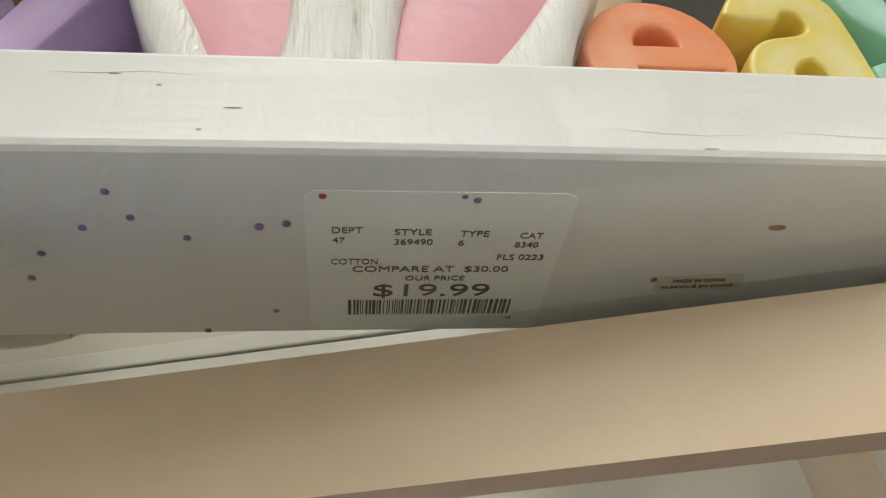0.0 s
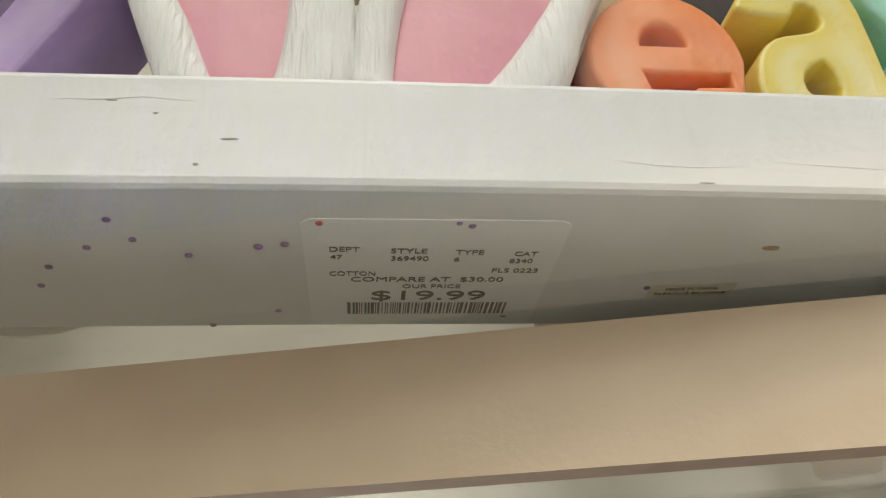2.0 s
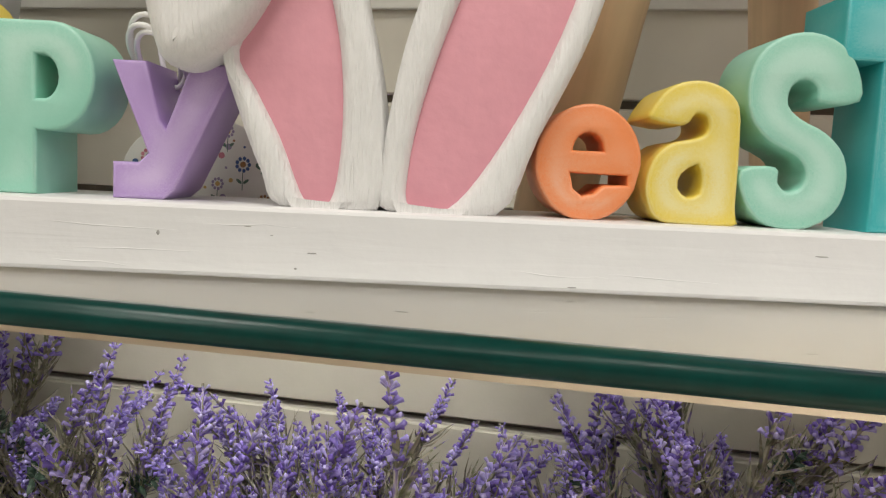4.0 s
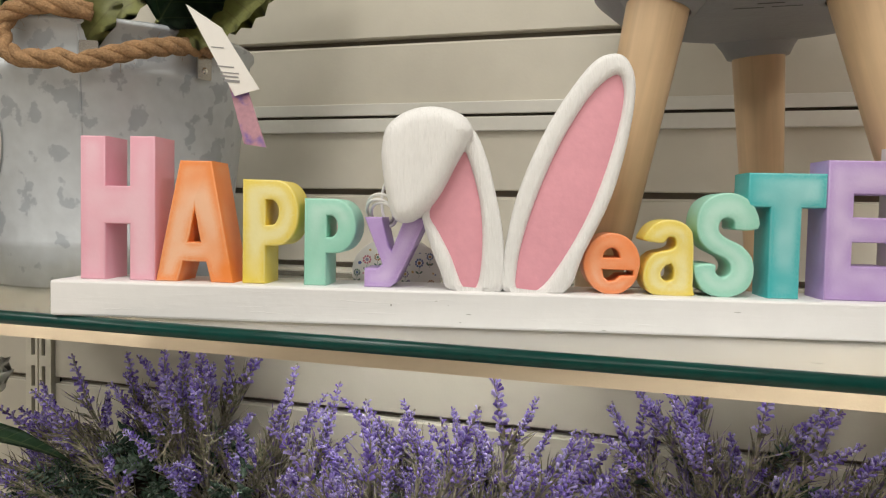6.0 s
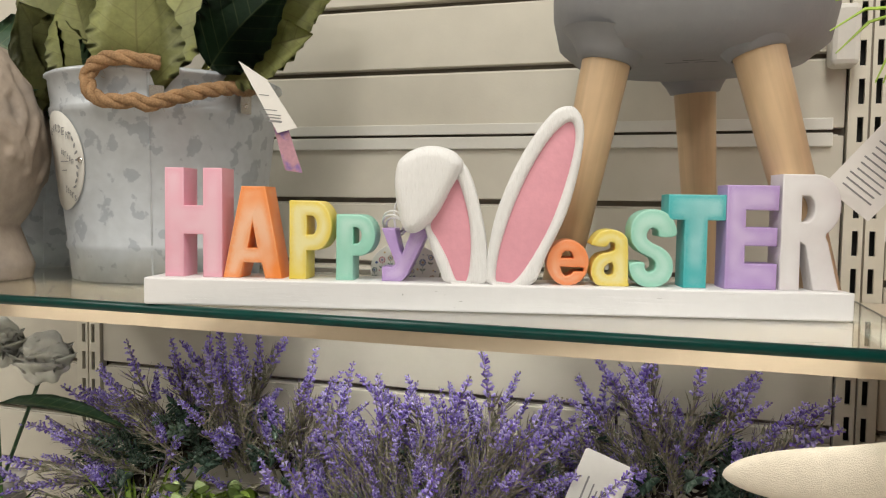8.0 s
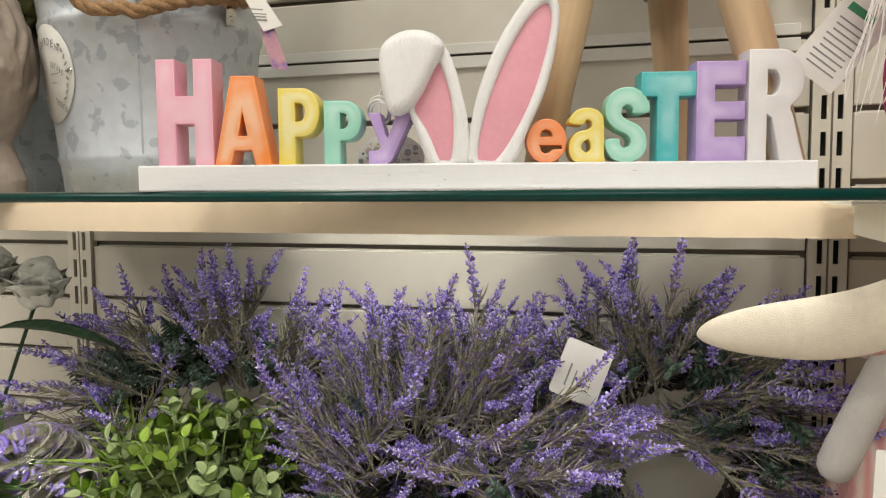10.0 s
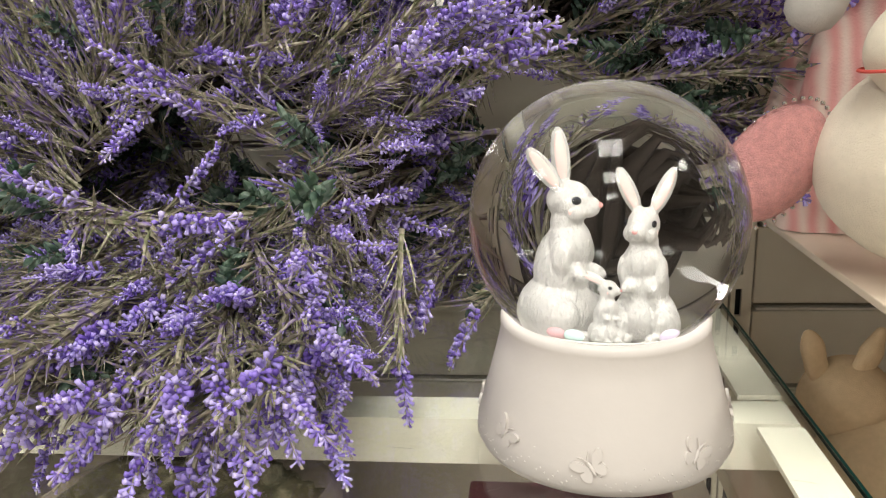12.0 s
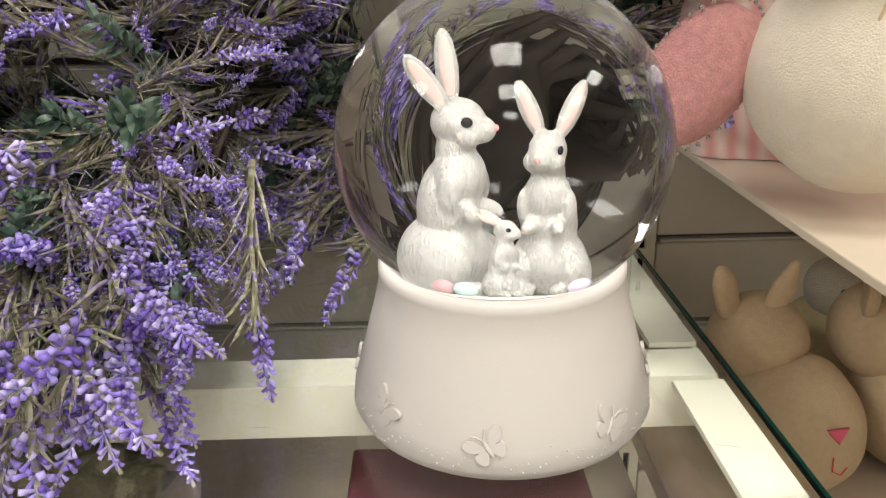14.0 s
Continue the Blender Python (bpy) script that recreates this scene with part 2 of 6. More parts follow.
def island_mat(name, colours, rough, grain=120.0, lift=0.25, pieces=True):
    """A matt dyed surface whose colour differs from piece to piece and a little along each piece."""
    m = bpy.data.materials.new(name)
    m.use_nodes = True
    n, l = m.node_tree.nodes, m.node_tree.links
    b = n["Principled BSDF"]
    b.inputs["Roughness"].default_value = rough
    b.inputs["Specular IOR Level"].default_value = 0.3
    oi, add, fr, ramp = n.new("ShaderNodeObjectInfo"), n.new("ShaderNodeMath"), n.new("ShaderNodeMath"), n.new("ShaderNodeValToRGB")
    add.operation, fr.operation = "ADD", "FRACT"
    if pieces:
        geo = n.new("ShaderNodeNewGeometry")
        l.new(geo.outputs["Random Per Island"], add.inputs[0])
    else:
        tw, nw, mw = n.new("ShaderNodeTexCoord"), n.new("ShaderNodeTexNoise"), n.new("ShaderNodeMath")
        nw.inputs["Scale"].default_value, nw.inputs["Detail"].default_value = 95.0, 1
        mw.operation = "MULTIPLY"
        mw.inputs[1].default_value = 2.6
        l.new(tw.outputs["Object"], nw.inputs["Vector"])
        l.new(nw.outputs["Fac"], mw.inputs[0])
        l.new(mw.outputs[0], add.inputs[0])
    l.new(oi.outputs["Random"], add.inputs[1])
    l.new(add.outputs[0], fr.inputs[0])
    l.new(fr.outputs[0], ramp.inputs["Fac"])
    while len(ramp.color_ramp.elements) < len(colours):
        ramp.color_ramp.elements.new(0.5)
    for k, c in enumerate(colours):
        ramp.color_ramp.elements[k].position = k / (len(colours) - 1)
        ramp.color_ramp.elements[k].color = (*c, 1)
    tc, nz, mr, sc = n.new("ShaderNodeTexCoord"), n.new("ShaderNodeTexNoise"), n.new("ShaderNodeMapRange"), n.new("ShaderNodeVectorMath")
    nz.inputs["Scale"].default_value, nz.inputs["Detail"].default_value = grain, 4
    l.new(tc.outputs["Object"], nz.inputs["Vector"])
    mr.inputs["From Min"].default_value, mr.inputs["From Max"].default_value = 0.3, 0.7
    mr.inputs["To Min"].default_value, mr.inputs["To Max"].default_value = 1 - lift, 1 + lift
    l.new(nz.outputs["Fac"], mr.inputs["Value"])
    sc.operation = "SCALE"
    l.new(ramp.outputs["Color"], sc.inputs[0])
    l.new(mr.outputs[0], sc.inputs["Scale"])
    l.new(sc.outputs[0], b.inputs["Base Color"])
    return m


LAV = island_mat("lavender_flower", ((0.15, 0.085, 0.42), (0.28, 0.20, 0.64), (0.44, 0.36, 0.84), (0.64, 0.57, 0.92), (0.22, 0.14, 0.54)), 0.65, 160, 0.3)
LAV_LEAF = island_mat("lavender_leaf", ((0.30, 0.27, 0.20), (0.40, 0.36, 0.28), (0.18, 0.20, 0.10), (0.50, 0.46, 0.37), (0.23, 0.16, 0.42), (0.24, 0.23, 0.16), (0.30, 0.27, 0.20)), 0.75, 140, 0.3, False)
# Green filler leaves; their dark tones also stand in for shade inside the wreaths.
LAV_TEAL = island_mat("green_leaf_and_wreath_shade", ((0.035, 0.07, 0.052), (0.075, 0.12, 0.09), (0.15, 0.20, 0.16), (0.04, 0.075, 0.045), (0.035, 0.07, 0.052)), 0.55, 120, 0.2, False)
TWIG = mat("twig", (0.045, 0.032, 0.024), 0.8, var=0.3, scale=60)
LINEN = mat("cream_linen", (0.72, 0.64, 0.52), 0.9, var=0.08, scale=30, bump=0.5, bump_scale=1500, sheen=0.2)
LINEN_TAN = mat("tan_linen", (0.55, 0.42, 0.27), 0.9, var=0.1, scale=30, bump=0.4, bump_scale=1200)
CERAMIC = mat("matt_white_ceramic", (0.64, 0.60, 0.57), 0.5, var=0.02, scale=14, bump=0.06, bump_scale=240)
PORCELAIN = mat("white_porcelain", (0.74, 0.72, 0.68), 0.35, var=0.04, scale=120, bump=0.5, bump_scale=700)


# ---- building helpers ----
def mesh_of(name, bm, material, smooth=False):
    me = bpy.data.meshes.new(name)
    bm.to_mesh(me)
    bm.free()
    for m in material if isinstance(material, (list, tuple)) else (material,):
        me.materials.append(m)
    if smooth:
        me.polygons.foreach_set("use_smooth", [True] * len(me.polygons))
    return me


def part(name, bm, material, parent, label="", smooth=False, m=None):
    """Links a bmesh (or a mesh) as one object under a thing or a part."""
    me = bm if isinstance(bm, bpy.types.Mesh) else mesh_of(name, bm, material, smooth)
    ob = new(name, me)
    ob.parent = parent
    if m is not None:
        ob.matrix_local = m
    if label:
        ob["label"] = label
    return ob


def thing(name, label, category, m=None, group="", kind=""):
    e = new(name)
    e.empty_display_size = 0.02
    if m is not None:
        e.matrix_world = m
    return tagged(e, label, category, group, kind)


def box(x0, x1, y0, y1, z0, z1, bevel=0.0, bm=None, segs=2):
    b = bmesh.new()
    bmesh.ops.create_cube(b, size=1.0)
    bmesh.ops.scale(b, verts=b.verts, vec=(x1 - x0, y1 - y0, z1 - z0))
    bmesh.ops.translate(b, verts=b.verts, vec=((x0 + x1) / 2, (y0 + y1) / 2, (z0 + z1) / 2))
    if bevel:
        bmesh.ops.bevel(b, geom=b.edges[:], offset=bevel, segments=segs, affect="EDGES", profile=0.5)
    if bm is None:
        return b
    merge(bm, b)
    return bm


def merge(bm, other, m=None):
    if m is not None:
        bmesh.ops.transform(other, matrix=m, verts=other.verts)
    tmp = bpy.data.meshes.new("tmp")
    other.to_mesh(tmp)
    other.free()
    bm.from_mesh(tmp)
    bpy.data.meshes.remove(tmp)
    return bm


def lathe(profile, segs=48, bm=None, cx=0.0, cy=0.0, sx=1.0, sy=1.0):
    """Turns (radius, height) pairs round z."""
    b = bm or bmesh.new()
    rings = []
    for r, z in profile:
        if r < 1e-6:
            rings.append([b.verts.new((cx, cy, z))])
        else:
            rings.append([b.verts.new((cx + sx * r * math.cos(2 * math.pi * k / segs), cy + sy * r * math.sin(2 * math.pi * k / segs), z)) for k in range(segs)])
    for a, c in zip(rings, rings[1:]):
        for k in range(segs):
            k2 = (k + 1) % segs
            if len(a) == 1 and len(c) == 1:
                continue
            if len(a) == 1:
                b.faces.new((a[0], c[k2], c[k]))
            elif len(c) == 1:
                b.faces.new((a[k], a[k2], c[0]))
            else:
                b.faces.new((a[k], a[k2], c[k2], c[k]))
    bmesh.ops.recalc_face_normals(b, faces=b.faces[:])
    return b


def tube(points, radius, segs=8, bm=None, cap=True):
    """A round tube along points; radius may be one number or one per point."""
    b = bm or bmesh.new()
    pts = [Vector(p) for p in points]
    rad = radius if isinstance(radius, (list, tuple)) else [radius] * len(pts)
    side, rings = None, []
    for i, p in enumerate(pts):
        d = (pts[min(i + 1, len(pts) - 1)] - pts[max(i - 1, 0)]).normalized()
        if side is None:
            side = d.cross(Vector((0.13, 0.31, 0.94)))
            if side.length < 0.1:
                side = d.cross(Vector((1, 0, 0)))
        side = (side - d * side.dot(d)).normalized()
        up = d.cross(side)
        rings.append([b.verts.new(p + rad[i] * (side * math.cos(2 * math.pi * k / segs) + up * math.sin(2 * math.pi * k / segs))) for k in range(segs)])
    for a, c in zip(rings, rings[1:]):
        for k in range(segs):
            b.faces.new((a[k], a[(k + 1) % segs], c[(k + 1) % segs], c[k]))
    if cap:
        b.faces.new(rings[0][::-1])
        b.faces.new(rings[-1])
    return b


def ball(c, r, sx=1.0, sy=1.0, sz=1.0, turn=None, seg=20, rings=12, bm=None):
    b = bmesh.new()
    bmesh.ops.create_uvsphere(b, u_segments=seg, v_segments=rings, radius=r)
    bmesh.ops.scale(b, verts=b.verts, vec=(sx, sy, sz))
    if turn is not None:
        bmesh.ops.transform(b, matrix=turn, verts=b.verts)
    bmesh.ops.translate(b, verts=b.verts, vec=c)
    if bm is None:
        return b
    return merge(bm, b)


def arc(cx, cz, rx, rz, a0, a1, n=14):
    return [(cx + rx * math.cos(radians(a0 + (a1 - a0) * k / n)), cz + rz * math.sin(radians(a0 + (a1 - a0) * k / n))) for k in range(n + 1)]


def smooth_loop(pts, per=4):
    """A closed rounded outline through a few points."""
    out, n = [], len(pts)
    for i in range(n):
        p0, p1, p2, p3 = (Vector((*pts[(i + k) % n], 0)) for k in (-1, 0, 1, 2))
        for k in range(per):
            t = k / per
            q = 0.5 * ((2 * p1) + (p2 - p0) * t + (2 * p0 - 5 * p1 + 4 * p2 - p3) * t * t + (3 * p1 - p0 - 3 * p2 + p3) * t ** 3)
            out.append((q.x, q.y))
    return out


def slab(name, loops, y0, y1, bevel, material, res=2, smooth=True):
    """A plate cut from outlines in x and z (later loops cut holes), from y0 to y1, with rounded edges."""
    cu = bpy.data.curves.new(name, "CURVE")
    cu.dimensions, cu.fill_mode = "2D", "BOTH"
    cu.extrude, cu.bevel_depth, cu.bevel_resolution, cu.offset = (y1 - y0) / 2 - bevel, bevel, res, -bevel
    for lp in loops:
        sp = cu.splines.new("POLY")
        sp.points.add(len(lp) - 1)
        for q, (x, z) in zip(sp.points, lp):
            q.co = (x, z, 0, 1)
        sp.use_cyclic_u = True
    ob = bpy.data.objects.new(name, cu)
    scene.collection.objects.link(ob)
    dg = bpy.context.evaluated_depsgraph_get()
    me = bpy.data.meshes.new_from_object(ob.evaluated_get(dg))
    bpy.data.objects.remove(ob)
    bpy.data.curves.remove(cu)
    me.transform(Matrix(((1, 0, 0, 0), (0, 0, -1, (y0 + y1) / 2), (0, 1, 0, 0), (0, 0, 0, 1))))
    me.materials.clear()
    me.materials.append(material)
    me.name = name
    if smooth:
        bm = bmesh.new()
        bm.from_mesh(me)
        bmesh.ops.remove_doubles(bm, verts=bm.verts, dist=1e-6)
        for e in bm.edges:
            e.smooth = len(e.link_faces) == 2 and e.calc_face_angle(0) < 0.7
        for f in bm.faces:
            f.smooth = True
        bm.to_mesh(me)
        bm.free()
    return me


def letters(text, width, height, material):
    """Flat print in the built-in font, scaled to a width and a height, centred, in x and y, just proud of z = 0."""
    cu = bpy.data.curves.new("print", "FONT")
    cu.body, cu.align_x, cu.align_y, cu.extrude = text, "CENTER", "CENTER", 0.01
    cu.resolution_u = 3
    ob = bpy.data.objects.new("print", cu)
    scene.collection.objects.link(ob)
    dg = bpy.context.evaluated_depsgraph_get()
    me = bpy.data.meshes.new_from_object(ob.evaluated_get(dg))
    bpy.data.objects.remove(ob)
    bpy.data.curves.remove(cu)
    xs = [v.co.x for v in me.vertices]
    ys = [v.co.y for v in me.vertices]
    cx, cy = (max(xs) + min(xs)) / 2, (max(ys) + min(ys)) / 2
    kx, ky = width / (max(xs) - min(xs)), height / (max(ys) - min(ys))
    for v in me.vertices:
        v.co = ((v.co.x - cx) * kx, (v.co.y - cy) * ky, 0.00012 if v.co.z > 0 else 0.0)
    me.materials.clear()
    me.materials.append(material)
    me.name = "print"
    return me


def bars(rows, material, z=0.0001):
    """Plain bars for print too small to read: rows of x0, x1, y0, y1."""
    b = bmesh.new()
    for x0, x1, y0, y1 in rows:
        box(x0, x1, y0, y1, 0, z, bm=b)
    return b


# ---- the setting ----
WY = 0.293           # face of the slat panels
GZ = -0.374          # top of the lower glass
EDGE = -0.050        # front edge of the glass shelves
GR = 0.249           # right edge of the glass shelves
GL = -0.640          # left edge of the glass shelves
PITCH = 0.0685       # slat spacing

# Unseen floor; its pale colour is chosen to bounce light up under things.
floor = new("floor", mesh_of("floor", box(-4, 4.3, -4.6, 0.6, FLOOR - 0.1, FLOOR), mat("vinyl_floor", (0.60, 0.56, 0.50), 0.3, var=0.06, scale=3)))
tagged(floor, "unseen shop floor, pale to bounce light up", "floor", kind="structure")
ceiling = new("ceiling", mesh_of("ceiling", box(-4, 4.3, -4.6, 0.6, CEIL, CEIL + 0.1), mat("ceiling_tile", (0.62, 0.60, 0.56), 0.9, var=0.05, scale=5)))
tagged(ceiling, "white tiled shop ceiling", "ceiling", kind="structure")
PLAIN = mat("shop_wall_paint", (0.30, 0.27, 0.24), 0.8, var=0.05, scale=3)
for nm, a in (("wall_south", (-4, 4.3, -4.7, -4.6)), ("wall_west", (-4.1, -4, -4.7, 0.6)), ("wall_east", (4.3, 4.4, -4.7, 0.6)), ("wall_north", (-4, 4.3, 0.5, 0.6))):
    tagged(new(nm, mesh_of(nm, box(*a, FLOOR, CEIL), PLAIN)), "plain painted shop wall", "wall", kind="structure")

# Slat wall: boards between recessed grooves, in bays divided by slotted uprights.
slat_wall = thing("wall_display", "cream slatted display wall with recessed grooves", "wall", kind="structure")
BAYS = ((-1.30, -0.5965), (-0.5595, 0.2565), (0.2945, 1.15))
part("panel_back", box(-1.30, 1.15, WY + 0.012, WY + 0.030, -0.9, 0.9), GROOVE, slat_wall)
zs = [0.0045 + PITCH * k for k in range(-12, 12)]
for x0, x1 in BAYS:
    for z in zs:
        lo, hi = z + 0.0035, z + PITCH - 0.0035
        part("slat", box(x0, x1, WY, WY + 0.0118, lo, hi, 0.0008, segs=1), WALL, slat_wall)
        part("groove_strip", box(x0 + 0.004, x1 - 0.004, WY + 0.004, WY + 0.0119, z - 0.0033, z - 0.0018), GROOVE_LIP, slat_wall)


def upright(x):
    """A slotted steel standard, two rows of slots."""
    u = thing("shelf_upright", "cream steel upright with two rows of slots", "upright", pose(x, WY - 0.004, 0), "shelf uprights", "structure")
    b = bmesh.new()
    for x0, x1 in ((-0.0170, -0.0095), (-0.0045, -0.0010), (0.0010, 0.0045), (0.0095, 0.0170)):
        box(x0, x1, 0, 0.004, -0.9, 0.9, bm=b)
    z = -0.9
    while z < 0.9:
        for s in (-1, 1):
            box(min(s * 0.0095, s * 0.0045), max(s * 0.0095, s * 0.0045), 0, 0.004, z, z + 0.0115, bm=b)
        z += 0.034
    part("channel_face", b, STEEL_PALE, u)
    part("channel_gap", box(-0.0009, 0.0009, 0.0022, 0.006, -0.9, 0.9), GROOVE, u)
    # near-black back: the shade inside the slots is put into its colour
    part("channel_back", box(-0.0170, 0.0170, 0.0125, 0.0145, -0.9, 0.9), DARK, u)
    for s in (-1, 1):
        part("channel_side", box(s * 0.0160 - 0.001, s * 0.0160 + 0.001, 0.0042, 0.0124, -0.9, 0.9), STEEL_PALE, u)
    return u


u0 = upright(0.2755)
copy_thing(u0, pose(-0.578, WY - 0.004, 0))


def shelf(z, label):
    """A glass shelf with a green edge, on two steel arms joined by a cross rail."""
    s = thing("glass_shelf", label, "shelf", pose(0, 0, z), "glass shelves")
    pane = part("pane", box(GL, GR, EDGE + 0.0025, WY - 0.012, -0.0068, 0, 0.0004), GLASS, s, "clear greenish shelf glass with scratches")
    pane.visible_shadow = False
    b = tube([(GL, EDGE + 0.0030, -0.0034), (GR, EDGE + 0.0030, -0.0034)], 0.00345, 16)
    part("front_edge", b, GLASS_EDGE, s, "dark green polished glass edge", True)
    part("side_edge", box(GR, GR + 0.0014, EDGE + 0.004, WY - 0.012, -0.0066, -0.0002), GLASS_EDGE, s)
    rail = bmesh.new()
    ends = [[rail.verts.new((x, y, zz)) for y, zz in ((0.0420, -0.0085), (0.0420, -0.0330), (0.0500, -0.0330), (0.0500, -0.0318), (0.0435, -0.0318), (0.0435, -0.0100), (0.0660, -0.0100), (0.0660, -0.0085))] for x in (GL + 0.02, GR - 0.003)]
    rail.faces.new(ends[0])
    rail.faces.new(ends[1][::-1])
    for k in range(8):
        rail.faces.new((ends[0][k], ends[1][k], ends[1][(k + 1) % 8], ends[0][(k + 1) % 8]))
    bmesh.ops.recalc_face_normals(rail, faces=rail.faces[:])
    part("cross_rail", rail, STEEL_CREAM if z == 0.0 else STEEL_PALE, s, "cream steel cross rail")
    for x in (GR - 0.0245, GL + 0.05):
        a = bmesh.new()
        box(x, x + 0.0215, EDGE + 0.006, 0.036, -0.0098, -0.0072, bm=a)
        box(x, x + 0.0215, 0.070, WY - 0.006, -0.0098, -0.0072, bm=a)
        box(x + 0.0195, x + 0.0215, EDGE + 0.006, WY - 0.006, -0.030, -0.0099, bm=a)
        part("shelf_arm", a, STEEL_PALE, s, "pale steel shelf arm")
    rs = random.Random(int(1000 * abs(z)) + 4)
    for _ in range(9 if z == 0.0 else 30):
        x, y, a, ln = rs.uniform(-0.22, 0.24), rs.uniform(EDGE + 0.006, 0.03), rs.uniform(-0.9, 0.9), rs.uniform(0.002, 0.011)
        if z == 0.0 and y > 0.23 * x - 0.016:
            continue
        part("scratch", tube([(x, y, 0.00005), (x + ln * 0.5 * math.cos(a), y + ln * 0.4 * math.sin(a), 0.00006), (x + ln * math.cos(a), y + ln * math.sin(a), 0.00005)], 0.00006, 4), SCRATCH, s)
    return s


SCRATCH = mat("glass_scratch", (0.20, 0.20, 0.19), 0.6)
shelf(0.0, "glass shelf with dark green edge on cream steel arms")
shelf(GZ, "lower glass shelf with scratched top on cream steel arms")


# ---- the sign on the upper shelf ----
SIGN = pose(0, 0, 0.0004, 0, 0, 13)
sign = thing("easter_sign", "white wooden block sign with pastel letters and white bunny ears", "sign", SIGN)
BT, BD = 0.018, 0.046
part("base", box(-0.23, 0.23, 0, BD, 0, BT, 0.0012), WHITE_BASE, sign, "white painted wooden plinth with scuffs")
LY0, LY1 = 0.010, 0.034


def block(name, loops, colour, label, y0=LY0, y1=LY1):
    loops = [[(x / 1000, BT + z / 1000) for x, z in lp] for lp in loops]
    return part(name, slab(name, loops, y0, y1, 0.0010, LETTER_PAINT[colour]), None, sign, label)


def bowl(x0, x1, z0, z1, r):
    """The right-rounded outline of a P's or R's bowl."""
    m = (z0 + z1) / 2
    h = (z1 - z0) / 2
    return [(x0, z0)] + arc(x1 - r, m, r, h, -90, 90) + [(x0, z1)]


block("letter", [[(-219.5, 0), (-206, 0), (-206, 29), (-193, 29), (-193, 0), (-179.5, 0), (-179.5, 74), (-193, 74), (-193, 48.5), (-206, 48.5), (-206, 74), (-219.5, 74)]], "pink", "pink block letter H")
block("letter", [[(-179, 0), (-167.5, 0), (-164.6, 10.5), (-152.6, 10.5), (-150, 0), (-138.2, 0), (-149.8, 62), (-166.5, 62)],
                 [(-162.0, 20.5), (-158.7, 37), (-155.4, 20.5)]], "orange", "orange block letter A")
block("letter", [[(-133.5, 0), (-121.5, 0), (-121.5, 19.5)] + arc(-116, 36.2, 11.5, 16.7, -90, 90) + [(-133.5, 53)],
                 [(-121.5, 30.0)] + arc(-118.8, 36.4, 4.0, 6.4, -80, 80, 8) + [(-121.5, 42.8)]], "yellow", "yellow block letter P")
block("letter", [[(-101.5, 0), (-90, 0), (-90, 16.5)] + arc(-86, 30.2, 11.0, 13.8, -90, 90) + [(-101.5, 44)],
                 [(-90, 24.5)] + arc(-88.4, 30.0, 4.0, 5.5, -80, 80, 8) + [(-90, 35.5)]], "mint", "mint green block letter P")
block("letter", [[(-70.5, 0), (-57.5, 0), (-54.5, 2.5), (-39.0, 35.0), (-50.6, 35.0), (-57.0, 18.4)] + [(-58.6, 20.5), (-62.0, 35.2), (-70.8, 35.2), (-61.5, 11.8), (-64.0, 9.4), (-70.5, 9.4)]], "lilac", "lilac letter y")

e_out = arc(52.2, 14.8, 13.8, 15.2, 0, 335, 34)
block("letter", [smooth_loop(e_out, 1), [(48.0, 17.8)] + arc(52.0, 18.0, 4.0, 4.6, 175, 5, 8) + [(56.0, 17.8)],
                 [(47.6, 12.0), (62.6, 11.8), (62.6, 9.3), (56.5, 9.1), (54.0, 6.8), (51.0, 6.1), (48.6, 8.0)]], "coral", "coral letter e")
a_out = [(69.0, 3.5), (71.5, 0.8), (75.5, 0.0), (91.0, 0.0), (91.4, 5), (91.0, 27.5), (88.6, 33.6), (83.5, 36.6), (77.5, 37.0), (71.5, 34.6), (67.4, 28.6), (68.0, 26.6), (76.5, 25.6), (79.2, 28.6), (82.0, 28.0), (82.6, 24.6), (80.0, 22.4), (73.0, 20.6), (68.8, 16.0), (67.4, 9.0)]
block("letter", [smooth_loop(a_out, 3), smooth_loop([(80.6, 15.6), (76.6, 13.0), (76.0, 9.2), (78.6, 7.0), (81.6, 8.2), (82.0, 12.0)], 2)], "yellow", "yellow letter a")
s_out = [(92.0, 14.0), (93.4, 6.5), (98.0, 1.6), (105.0, -0.2), (112.0, 0.8), (117.6, 4.6), (120.0, 11.0), (118.8, 18.4), (113.6, 23.8), (106.6, 27.0), (103.0, 30.2), (103.4, 34.4), (106.6, 36.4), (110.0, 34.6), (111.0, 31.0), (121.4, 31.8), (120.4, 39.4), (115.6, 45.2), (108.0, 47.8), (100.0, 46.4), (94.4, 42.0), (92.2, 35.0), (93.4, 27.0), (98.6, 21.4), (106.4, 17.6), (109.0, 14.0), (108.0, 10.4), (104.6, 9.2), (102.0, 11.2), (101.2, 15.0)]
block("letter", [[(x, z * 1.06) for x, z in smooth_loop(s_out, 3)]], "mint", "mint green letter S")
block("letter", [[(126.5, 0), (141.2, 0), (141.2, 44), (152.5, 44), (152.5, 60.5), (115.8, 60.5), (115.8, 44), (126.5, 44)]], "teal", "teal block letter T")
block("letter", [[(152.6, 0), (185.4, 0), (185.4, 16.5), (165.0, 16.5), (165.0, 28.0), (185.0, 28.0), (185.0, 40.0), (165.0, 40.0), (165.0, 51.0), (185.4, 51.0), (185.4, 67.0), (152.6, 67.0)]], "lilac", "lilac block letter E")
